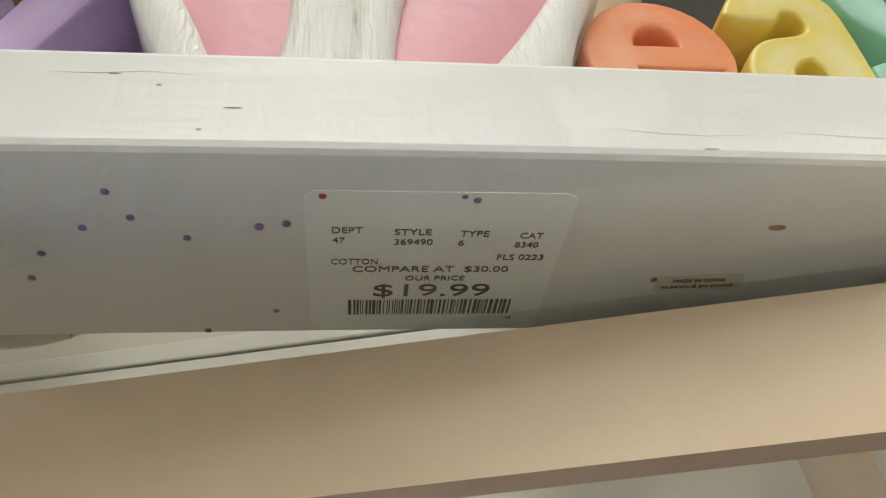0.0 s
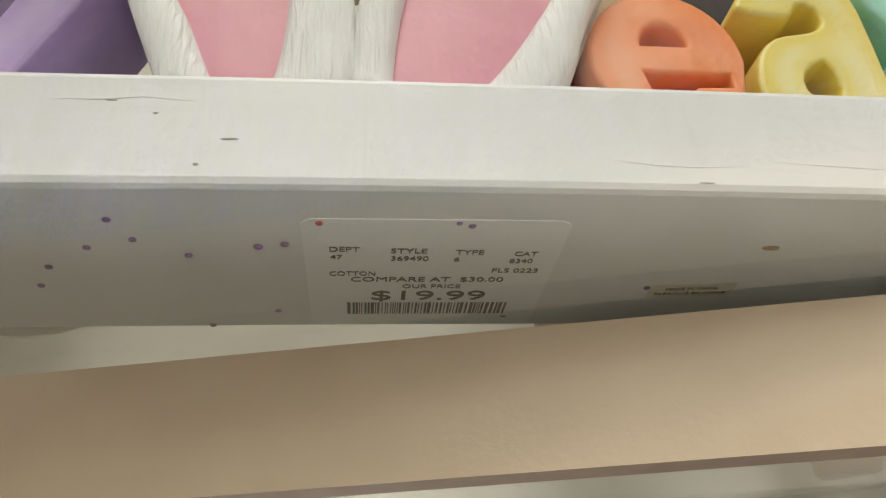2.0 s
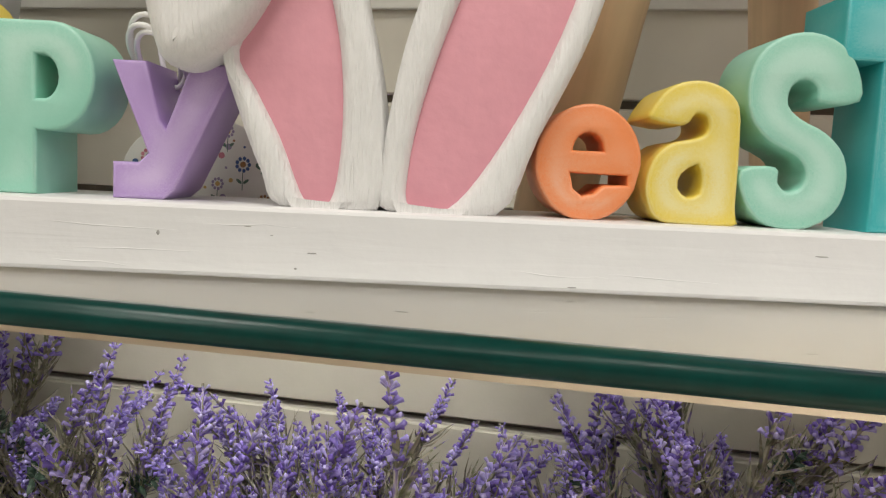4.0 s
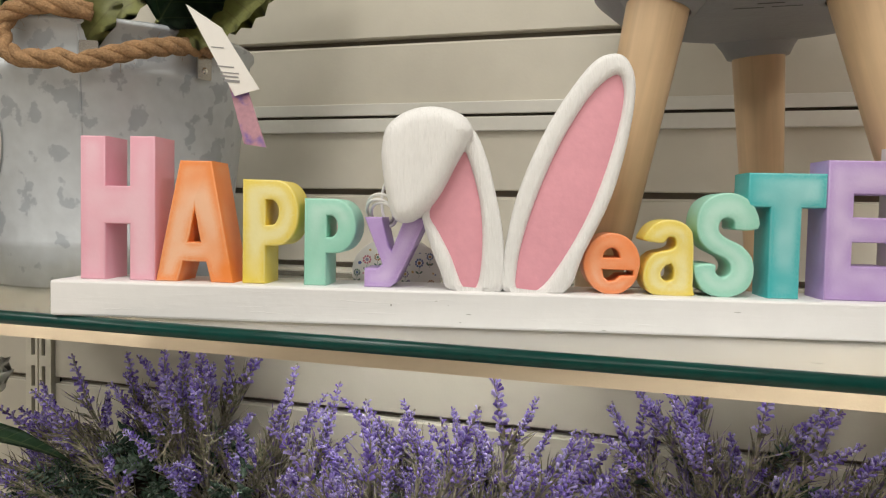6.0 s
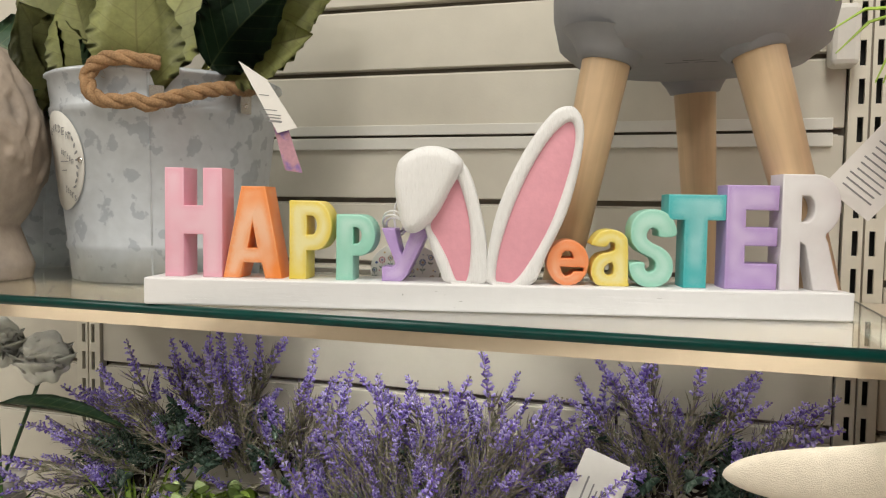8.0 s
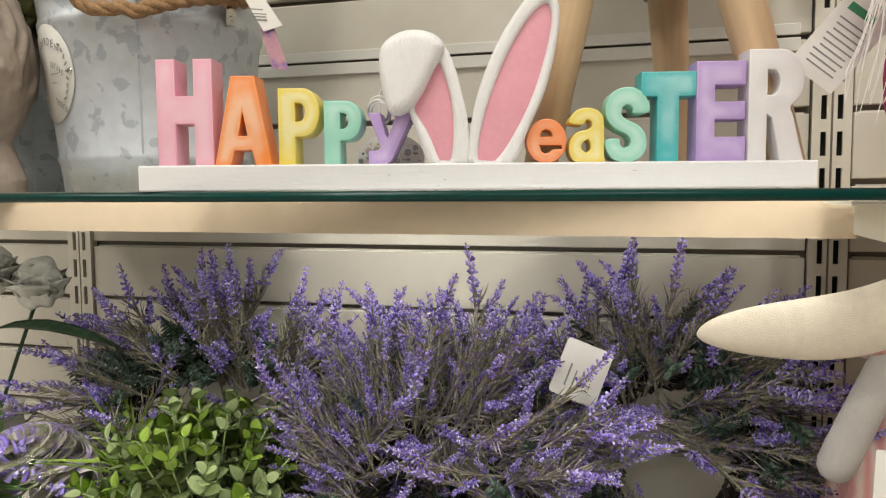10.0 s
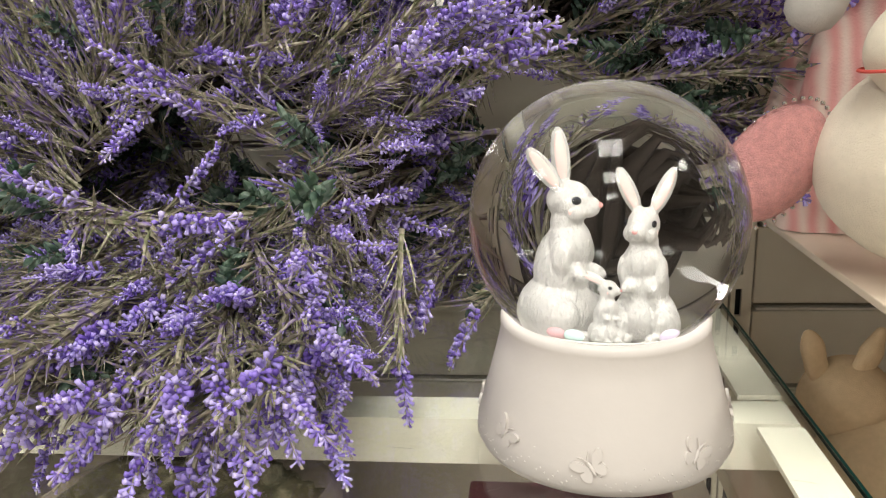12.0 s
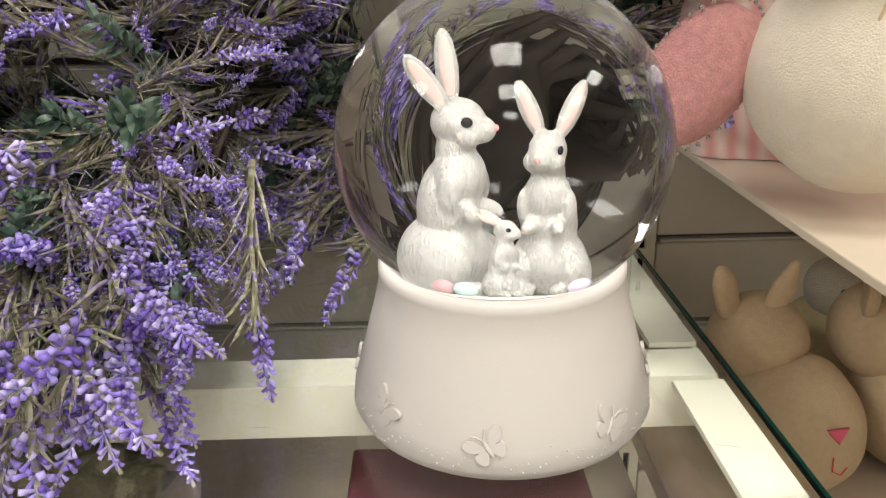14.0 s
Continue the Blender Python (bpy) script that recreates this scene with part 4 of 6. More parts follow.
# cast stone head planter, kept as one plain weathered shape
head = bmesh.new()
ball((0, 0, 0.105), 0.062, sx=0.95, sy=1.05, sz=1.35, seg=40, rings=28, bm=head)
ball((0.004, -0.040, 0.060), 0.036, sz=1.2, seg=24, rings=16, bm=head)
lathe([(0, 0), (0.048, 0), (0.050, 0.01), (0.036, 0.05), (0.034, 0.07)], 32, head)
for k in range(34):
    a0, z0, z1, ph, sway = SWIRL.uniform(-60, 250), SWIRL.uniform(0.160, 0.186), SWIRL.uniform(0.062, 0.120), SWIRL.uniform(0, 6.28), SWIRL.uniform(4, 12)
    pts = []
    for i in range(15):
        z = z0 + (z1 - z0) * i / 14
        r = 0.0585 * math.sqrt(max(0.03, 1 - ((z - 0.105) / 0.0845) ** 2))
        a = radians(a0 + sway * math.sin(ph + i * 0.55))
        pts.append((0.95 * r * math.cos(a), 1.05 * r * math.sin(a), z))
    tube(pts, [0.0062 if 0 < i < 14 else 0.003 for i in range(15)], 8, head)
hd = new("stone_head", mesh_of("stone_head", head, STONE, True))
rm = hd.modifiers.new("weathered", "REMESH")
rm.mode, rm.voxel_size, rm.use_smooth_shade = "VOXEL", 0.0018, True
hd.matrix_world = pose(-0.474, 0.030, 0.0004, 0, 0, 20) @ Matrix.Scale(1.10, 4)
tagged(hd, "weathered grey-brown cast stone classical head planter", "planter")

# grey bowl planter on three beech legs
stool = thing("legged_planter", "grey cement bowl planter on three pale wooden legs", "planter", pose(0.120, 0.142, 0.0004))
bowl_p = [(0, 0.176), (0.060, 0.176), (0.084, 0.180), (0.098, 0.192), (0.103, 0.215), (0.105, 0.30), (0.100, 0.30), (0.096, 0.20), (0, 0.19)]
part("bowl", lathe(bowl_p, 64), CEMENT, stool, "smooth grey cement bowl", True)
LEGS = (((-0.056, -0.052, 0.176), (-0.087, -0.066, 0.0)), ((0.0445, -0.052, 0.179), (0.092, -0.064, 0.0)), ((0.006, 0.080, 0.172), (0.018, 0.094, 0.0)))
for top, foot in LEGS:
    tp, ft = Vector(top), Vector(foot)
    d = (tp - ft).normalized()
    q = d.to_track_quat("Z", "Y").to_matrix().to_4x4()
    ln = (tp - ft).length
    part("leg", lathe([(0, 0.0), (0.0105, 0.0), (0.0122, 0.002), (0.0175, ln - 0.004), (0.0175, ln)], 28), WOOD, stool, "round tapered beech leg", True, Matrix.Translation(ft + Vector((0, 0, 0.002))) @ q)
    part("leg_socket", lathe([(0.0178, -0.0035), (0.0205, -0.0030), (0.0235, 0.003), (0.0285, 0.010), (0.036, 0.016)], 40), CEMENT, stool, smooth=True, m=Matrix.Translation(tp) @ q)
part("print", bars([(-0.020, -0.004, 0.004, 0.0052), (0.000, 0.016, 0.0045, 0.0058), (-0.010, 0.004, -0.004, -0.0025)], INK), INK, stool, m=pose(0.0, -0.035, 0.1757, 180, 0, 180))

# ledge strip on the slats
ledge = bmesh.new()
box(-0.555, 0.247, WY - 0.0040, WY - 0.0003, 0.128, 0.1405, 0.0008, ledge)
box(-0.555, 0.247, WY - 0.0030, WY - 0.0003, 0.1432, 0.154, 0.0008, ledge)
tagged(new("trim", mesh_of("trim", ledge, mat("white_plastic_strip", (0.76, 0.74, 0.68), 0.35, var=0.03))), "white plastic label strip on the slats", "trim", kind="structure")
part("screw", ball((0.133, WY - 0.001, 0.167), 0.0016, seg=10, rings=6), DARK, slat_wall)
cap = new("bracket_cover", mesh_of("bracket_cover", box(0.238, 0.262, WY - 0.030, WY - 0.0045, 0.196, 0.25, 0.005), mat("white_cover_plastic", (0.68, 0.65, 0.60), 0.4)))
tagged(cap, "white plastic cover on the slotted upright", "bracket cover")

# felt doll in the next bay: hair, flowers, felt and a swing tag
doll = thing("felt_doll", "felt doll with white hair and coral flowers", "doll", pose(0.296, 0.05, -0.0115))
FELT = mat("magenta_felt", (0.42, 0.03, 0.16), 0.95, bump=0.5, bump_scale=1200)
CORAL = mat("coral_petal", (0.72, 0.15, 0.10), 0.8, var=0.2, scale=80, per_object=0.2)
HAIR = mat("white_doll_hair", (0.74, 0.70, 0.66), 0.7, var=0.1)
body = ball((0.02, 0, 0.0825), 0.055, sz=1.5, seg=24, rings=16)
ball((0.02, 0, 0.20), 0.04, seg=20, rings=14, bm=body)
part("body", body, FELT, doll, smooth=True)
part("felt_ear", slab("felt_ear", [smooth_loop([(-0.056, 0.146), (-0.050, 0.162), (-0.038, 0.158), (-0.025, 0.138), (-0.040, 0.132)], 4)], -0.03, -0.024, 0.002, FELT), None, doll, "magenta felt ear")
petal = leaf_mesh("petal", 0.028, 0.024, CORAL, 0.4, 0.3, 5)
for fx, fy, fz in ((-0.040, -0.02, 0.215), (-0.028, -0.035, 0.18), (-0.012, -0.03, 0.235)):
    for k in range(16):
        part("petal", petal, None, doll, m=Matrix.Translation((fx, fy, fz)) @ pose(0, 0, 0, SWIRL.uniform(-160, -20), SWIRL.uniform(-30, 30), SWIRL.uniform(0, 360)) @ Matrix.Scale(SWIRL.uniform(0.6, 1.0), 4))
for k in range(12):
    a = SWIRL.uniform(0, 360)
    part("leaf", tube([(-0.05, -0.02, 0.20), (-0.06 + 0.02 * math.cos(a), -0.03, 0.20 + 0.02 * math.sin(a)), (-0.068 + 0.03 * math.cos(a), -0.03, 0.19 + 0.035 * math.sin(a))], [0.0012, 0.001, 0.0004], 5), LEAF_LIME, doll)
hairs = bmesh.new()
for k in range(170):
    x0, y0, z0 = -0.02 + SWIRL.uniform(-0.012, 0.06), SWIRL.uniform(-0.05, 0.0), SWIRL.uniform(0.17, 0.25)
    dx = SWIRL.uniform(-0.045, 0.02)
    pts = [(x0, y0, z0)]
    for i in range(1, 6):
        pts.append((x0 + dx * (i / 5) ** 0.7 + SWIRL.uniform(-0.003, 0.003), y0 - 0.01 * i / 5, z0 - 0.024 * i + SWIRL.uniform(-0.003, 0.003)))
    tube(pts, 0.00035, 3, hairs, cap=False)
hr = part("hair", hairs, HAIR, doll, "wispy white hair")
hr["kind"] = "stuff"
dt = part("swing_tag", plate(rounded(0.036, 0.062, 0.001), 0.0004, CARD), None, doll, "white printed swing tag", m=pose(-0.056, 0.024, 0.110, 90, 40, 0))
part("print", bars([(-0.012, 0.008, 0.018, 0.0235)], GREEN_INK), GREEN_INK, dt, m=pose(0, 0, 0.0005))
part("print", bars([(-0.012 + 0.001 * (k % 3), 0.012 - 0.0015 * (k % 2), 0.011 - 0.0042 * k, 0.0121 - 0.0042 * k) for k in range(9)], GREY_INK), GREY_INK, dt, m=pose(0, 0, 0.0005))


# ---- things on the lower shelf ----
def puff(b, amt, sc, seed):
    """Uneven, hand-stuffed swelling of a shape."""
    for v in b.verts:
        n = noise.noise(v.co * sc + Vector((seed, 0, 0)))
        v.co += v.normal * amt * n
    return b


def blade_leaf(bm, roots, p, out, side, ln, w, lean, curl):
    """A narrow leaf from p, leaving at an angle from the stem and bending along or away from it, creased on its midrib."""
    z = Vector((0, 0, 1))
    rows, q, a = [], p.copy(), lean
    for i in range(4):
        f = (0.55, 1.0, 0.8, 0.0)[i] * w
        nrm = (out * math.cos(a) - z * math.sin(a)) * w * 0.5
        rows.append((min(roots, key=lambda e: (e.co - p).length_squared),) if i == 0 else (bm.verts.new(q),) if i == 3 else (bm.verts.new(q - side * f), bm.verts.new(q - nrm), bm.verts.new(q + side * f)))
        q = q + (out * math.sin(a) + z * math.cos(a)) * ln / 3
        a += curl / 3
    for r0, r1 in zip(rows, rows[1:]):
        for k in range(2):
            if len(r1) == 1:
                bm.faces.new((r0[k], r0[k + 1], r1[0]))
            elif len(r0) == 1:
                bm.faces.new((r0[0], r1[k + 1], r1[k]))
            else:
                bm.faces.new((r0[k], r0[k + 1], r1[k + 1], r1[k]))


def floret(bm, p, out, side, ln, rad):
    """A small flaring bud with a blunt lobed end."""
    up = out.cross(side)
    rows = [[bm.verts.new(p + out * ln * h + (side * math.cos(k * 1.5708) + up * math.sin(k * 1.5708)) * rad * g) for k in range(4)] for h, g in ((0.0, 0.35), (0.62, 0.75), (0.92, 1.15))]
    vt = bm.verts.new(p + out * ln * 0.98)
    for k in range(4):
        k2 = (k + 1) % 4
        bm.faces.new((rows[0][k], rows[1][k], rows[1][k2], rows[0][k2]))
        bm.faces.new((rows[1][k], rows[2][k], rows[2][k2], rows[1][k2]))
        bm.faces.new((rows[2][k], vt, rows[2][k2]))


def sprig_mesh(seed, length, spike=0.044, leaves=54):
    """A lavender sprig along +z: woody stem with long narrow leaves, and the flower spike at its tip."""
    r = random.Random(seed)
    cx, cy = r.uniform(-0.34, 0.34), r.uniform(-0.34, 0.34)
    at = lambda t: Vector((cx * length * t * t, cy * length * t * t, length * t))
    stem = tube([at(i / 12) for i in range(13)], [0.0017 - 0.0009 * i / 12 for i in range(13)], 5)
    t0 = 1 - spike / length
    roots = stem.verts[:]
    for i in range(leaves):
        t = 0.04 + (t0 - 0.04) * (i / leaves)
        a = i * 2.4 + r.uniform(-0.5, 0.5)
        out, side = Vector((math.cos(a), math.sin(a), 0)), Vector((-math.sin(a), math.cos(a), 0))
        blade_leaf(stem, roots, at(t), out, side, r.uniform(0.018, 0.040) * (1.0 - 0.3 * t), r.uniform(0.0007, 0.0013), r.uniform(0.25, 0.85), r.uniform(-0.7, 0.5))
    fl = tube([at(t0 - 0.04 + (1.03 - t0) * i / 8) for i in range(9)], 0.0008, 4)
    n = 8 + seed % 3
    for w in range(n):
        f = w / n
        p = at(t0 + (1 - t0) * (f ** 0.92))
        size = 1.08 - 0.55 * f ** 2.2
        for b in range(6 if f < 0.75 else 5):
            a = b * 1.0472 + w * 0.52 + r.uniform(-0.3, 0.3)
            out = Vector((math.cos(a), math.sin(a), r.uniform(0.15, 0.95) + 0.5 * f)).normalized()
            side = Vector((-math.sin(a), math.cos(a), 0))
            floret(fl, p + Vector((0, 0, r.uniform(-0.0012, 0.0012))), out, side, 0.0064 * size * r.uniform(0.65, 1.2), 0.00124 * size * r.uniform(0.8, 1.2))
    return mesh_of("sprig", stem, LAV_LEAF), mesh_of("flower_spike", fl, LAV, True)


SIDE_SPIKES = [sprig_mesh(300 + k, 0.052, 0.030)[1] for k in range(4)]
SPRIGS = [sprig_mesh(100 + k, 0.104 + 0.007 * k, 0.038 + 0.003 * (k % 4)) for k in range(7)]


def filler_mesh(seed, material):
    """A short branch of small pointed oval leaves."""
    r = random.Random(seed)
    b = tube([(0, 0, 0.0035 * i) for i in range(19)], 0.0006, 4)
    roots = b.verts[:]
    for i in range(24):
        a, z = i * 2.1, 0.006 + 0.0025 * i
        ln, w = r.uniform(0.011, 0.019), r.uniform(0.0022, 0.0040)
        blade_leaf(b, roots, Vector((0, 0, z)), Vector((math.cos(a), math.sin(a), 0)), Vector((-math.sin(a), math.cos(a), 0)), ln, w, r.uniform(0.5, 1.1), r.uniform(-0.2, 0.8))
    return mesh_of("filler_leaf", b, material)


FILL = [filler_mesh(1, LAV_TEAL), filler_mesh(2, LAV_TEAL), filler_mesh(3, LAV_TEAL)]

KEEP_OFF = ((Vector((0.151, 0.110, -0.285)), 0.085), (Vector((0.145, -0.010, -0.350)), 0.090), (Vector((0.1512, 0.0202, -0.273)), 0.100), (Vector((0.255, 0.150, -0.330)), 0.060), (Vector((0.150, -0.060, -0.215)), 0.060), (Vector((0.1512, 0.0202, -0.335)), 0.072), (Vector((0.1512, 0.0202, -0.365)), 0.072), (Vector((0.150, -0.065, -0.28)), 0.060), (Vector((0.150, -0.065, -0.35)), 0.060), (Vector((0.062, 0.150, -0.146)), 0.034), (Vector((-0.228, 0.000, -0.345)), 0.072), (Vector((-0.228, 0.000, -0.265)), 0.066), (Vector((-0.190, -0.040, -0.350)), 0.055), (Vector((-0.264, 0.072, -0.345)), 0.066), (Vector((-0.264, 0.068, -0.255)), 0.088))


def clear(p, q):
    """Whether the way from p to q stays clear of the things standing on the shelf."""
    for i in range(9):
        s = p.lerp(q, i / 8)
        if any((s - c).length < r for c, r in KEEP_OFF) or s.z < GZ + 0.008 or s.y > WY - 0.008:
            return False
    return True


def lavender_wreath(label, centre, tilt, turn, ra, rb, count, droop, fill, seed, swirl, rise, small=0.8, big=1.15):
    """A thick ring of twigs with lavender sprigs combed outwards and round it, and leafy filler between them."""
    rw = random.Random(seed)
    spin = pose(0, 0, 0, 0, 0, turn).to_3x3()
    u, v = spin @ Vector((1, 0, 0)), spin @ Vector((0, math.cos(radians(tilt)), math.sin(radians(tilt))))
    n = u.cross(v)
    w = thing("lavender_wreath", label, "wreath", Matrix.Translation(centre), "lavender wreaths")
    core = bmesh.new()
    for k in range(32):
        ph, of = rw.uniform(0, 6.28), rw.uniform(0.003, 0.017)
        pts = []
        for i in range(37):
            t = 2 * math.pi * i / 36
            q = 1 + of * math.cos(t * 5 + ph) / ra
            pts.append(u * ra * q * math.cos(t) + v * rb * q * math.sin(t) + n * of * math.sin(t * 4 + ph * 2))
        tube(pts, 0.0014, 4, core, cap=False)
    part("twig_ring", core, TWIG, w, "dark twisted twig ring", True)["kind"] = "stuff"
    for k in range(count):
        for attempt in range(12):
            th = 2 * math.pi * k / count * 7 + rw.uniform(-0.2, 0.2)
            out = (u * math.cos(th) + v * math.sin(th)).normalized()
            along = (-u * math.sin(th) + v * math.cos(th)).normalized()
            layer = (k % 7) / 6
            base = u * ra * math.cos(th) + v * rb * math.sin(th) + out * (0.012 - 0.036 * layer + rw.uniform(-0.012, 0.012)) + n * (0.030 * layer - 0.004)
            way = out * rw.uniform(0.75, 1.15) + along * (swirl + rw.uniform(-0.75, 0.75)) + n * (0.05 + 0.62 * layer + rw.uniform(-0.15, 0.25))
            if k % 11 == 0:
                way = -out * rw.uniform(0.2, 0.9) + along * rw.uniform(-0.8, 0.8) + n * rw.uniform(0.1, 0.7)
            way += Vector((0, -0.25, -1)) * droop * max(0, 0.4 - math.sin(th)) * rw.uniform(0.4, 1.2) + Vector((0, 0, 1)) * rise * max(0, math.sin(th))
            way.normalize()
            size = rw.uniform(small, big) * (1 - 0.05 * attempt)
            low = (GZ + rw.uniform(0.014, 0.065) - centre.z - base.z) / (0.150 * size)
            if way.z < low:
                way = Vector((way.x, way.y - 0.15 * (low - way.z), min(0.9, low))).normalized()
            if clear(centre + base, centre + base + way * 0.150 * size):
                break
        else:
            continue
        q = way.to_track_quat("Z", "Y").to_matrix().to_4x4() @ pose(0, 0, 0, 0, 0, rw.uniform(0, 360))
        lm, fm = SPRIGS[k % 7]
        s = part("sprig", lm, None, w, m=Matrix.Translation(base) @ q @ Matrix.Scale(size, 4))
        part("flower_spike", fm, None, s)
        if k % 4:
            part("flower_spike", SIDE_SPIKES[k % 4], None, s, m=pose(0, 0, 0.022 + rw.uniform(-0.006, 0.012), 0, 0, rw.uniform(0, 360)) @ pose(0, 0, 0, rw.uniform(22, 48), 0, 0) @ Matrix.Scale(rw.uniform(0.8, 1.0), 4))
    # real leafy filler, packed densely and dark to deepen the wreath's inner shade
    for k in range(fill):
        th = rw.uniform(0, 6.28)
        out = (u * math.cos(th) + v * math.sin(th)).normalized()
        base = u * ra * math.cos(th) + v * rb * math.sin(th) + out * rw.uniform(-0.025, 0.035) + n * rw.uniform(0.0, 0.030)
        way = (out * rw.uniform(-0.2, 1) + n * rw.uniform(0.1, 0.9) + u * rw.uniform(-0.5, 0.5)).normalized()
        if clear(centre + base, centre + base + way * 0.08):
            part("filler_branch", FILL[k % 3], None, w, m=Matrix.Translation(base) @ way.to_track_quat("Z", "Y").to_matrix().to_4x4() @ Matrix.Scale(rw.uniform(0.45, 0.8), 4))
    return w


lavender_wreath("dark lavender wreath of artificial sprigs leaning on the slats", Vector((-0.330, 0.210, -0.268)), 78, 6, 0.120, 0.080, 150, 0.1, 190, 3, 0.45, 0.0)
lavender_wreath("dark lavender wreath of artificial sprigs leaning behind the snow globe", Vector((0.135, 0.225, -0.248)), 84, -4, 0.066, 0.080, 115, 0.25, 150, 5, -0.45, 0.1)
lavender_wreath("lavender wreath of artificial sprigs tucked behind another wreath", Vector((-0.070, 0.205, -0.256)), 72, 0, 0.062, 0.060, 105, 0.2, 150, 9, 0.3, 0.0, 0.75, 1.0)
wreath = lavender_wreath("round wreath of artificial purple lavender lying tilted on glass", Vector((-0.055, 0.095, -0.270)), 50, 0, 0.088, 0.084, 320, 0.25, 70, 7, -0.45, 0.0, 0.50, 1.05)
WC = Vector((-0.055, 0.095, -0.270))
# sprigs that have slipped from the ring and hang towards the front of the shelf
for k, (root, tip) in enumerate((((0.062, 0.030, -0.278), (0.053, -0.002, -0.368)), ((0.028, 0.010, -0.300), (0.012, -0.040, -0.366)), ((-0.030, 0.015, -0.305), (-0.075, -0.042, -0.364)), ((-0.100, 0.020, -0.310), (-0.165, -0.040, -0.360)))):
    d = Vector(tip) - Vector(root)
    lm, fm = SPRIGS[(2 * k + 1) % 7]
    hang = part("sprig", lm, None, wreath, m=Matrix.Translation(Vector(root) - WC) @ d.to_track_quat("Z", "Y").to_matrix().to_4x4() @ pose(0, 0, 0, 0, 0, 70 * k) @ Matrix.Scale(d.length / 0.118, 4))
    part("flower_spike", fm, None, hang)
wt = part("price_tag", plate(rounded(0.040, 0.048, 0.003), 0.0004, CARD), None, wreath, "white price tag", m=Matrix.Translation(Vector((0.062, 0.130, -0.152)) - WC) @ pose(0, 0, 0, 74, 20, 0))
part("print", letters("12.99", 0.016, 0.0055, INK), None, wt, m=pose(0.008, -0.006, 0.0005, 0, 0, 90))
part("print", bars([(-0.010, -0.0085, -0.015, 0.004), (-0.004, -0.0028, -0.016, 0.000), (0.0, 0.0012, -0.016, -0.004)], GREY_INK), GREY_INK, wt, m=pose(0, 0, 0.0005))

# ---- snow globe with rabbits ----
def rabbit(h, head_turn, ears):
    """A sitting china rabbit as one plain shape, h tall, facing -y; its head turns on its own, each ear has a direction."""
    b = ball((0, 0.03 * h, 0.155 * h), 0.165 * h, sx=1.0, sy=1.08, sz=1.0, seg=28, rings=20)
    ball((0, 0.01 * h, 0.33 * h), 0.128 * h, sz=1.6, seg=24, rings=18, bm=b)
    ball((0, -0.025 * h, 0.455 * h), 0.108 * h, sz=1.15, seg=24, rings=16, bm=b)
    ball((0, -0.012 * h, 0.555 * h), 0.078 * h, sz=1.3, seg=20, rings=14, bm=b)
    for s in (-1, 1):
        ball((s * 0.115 * h, -0.03 * h, 0.125 * h), 0.098 * h, sx=0.8, sy=1.35, sz=1.15, seg=18, rings=12, bm=b)
        ball((s * 0.075 * h, -0.155 * h, 0.035 * h), 0.045 * h, sx=0.9, sy=1.7, sz=0.75, seg=14, rings=10, bm=b)
        ball((s * 0.095 * h, -0.045 * h, 0.41 * h), 0.052 * h, sx=0.8, sy=1.0, sz=1.7, seg=14, rings=10, bm=b)
        ball((s * 0.062 * h, -0.120 * h, 0.335 * h), 0.040 * h, sx=0.85, sy=1.6, sz=0.85, turn=pose(0, 0, 0, 20, 0, s * 22), seg=14, rings=10, bm=b)
    hd = bmesh.new()
    ball((0, -0.02 * h, 0.660 * h), 0.096 * h, sx=0.90, sy=1.12, sz=0.98, seg=24, rings=16, bm=hd)
    ball((0, -0.105 * h, 0.635 * h), 0.058 * h, sx=0.95, sy=1.05, sz=0.90, seg=18, rings=12, bm=hd)
    for s in (-1, 1):
        ball((s * 0.045 * h, -0.065 * h, 0.618 * h), 0.052 * h, seg=14, rings=10, bm=hd)
    merge(b, hd, pose(0, 0, 0, 0, 0, head_turn))
    for m, ln in ears:
        merge(b, ball((0, 0, ln * 0.46), ln * 0.5, sx=0.31, sy=0.13, sz=1.0, seg=18, rings=14), m)
    return b


def ear_pose(h, head_turn, side, aim, front):
    """Where an ear springs from the head, its length along aim and its hollow turned to the front."""
    z = Vector(aim).normalized()
    x = front.cross(z).normalized()
    y = z.cross(x)
    m = Matrix((x, y, z)).transposed().to_4x4()
    root = pose(0, 0, 0, 0, 0, head_turn) @ Vector((side * 0.040 * h, 0.015 * h, 0.715 * h))
    return Matrix.Translation(root) @ m


GLOBE_WATER = glass_mat("globe_glass", (0.99, 1.0, 1.0), 0.0, 1.34)
EYE = mat("dark_eye", (0.02, 0.02, 0.025), 0.2)
CHEEK = mat("soft_pink_glaze", (0.84, 0.62, 0.57), 0.45)
PALE_PINK = mat("pale_pink_glaze", (0.80, 0.62, 0.58), 0.4)
FURRY_CHINA = mat("carved_white_china", (0.56, 0.55, 0.53), 0.45, var=0.04, scale=120)
streaked(FURRY_CHINA, (900, 900, 330), 0.9, 0.0012, dark=0.06)
BLUSH = mat("pink_blush", (0.72, 0.36, 0.34), 0.5)


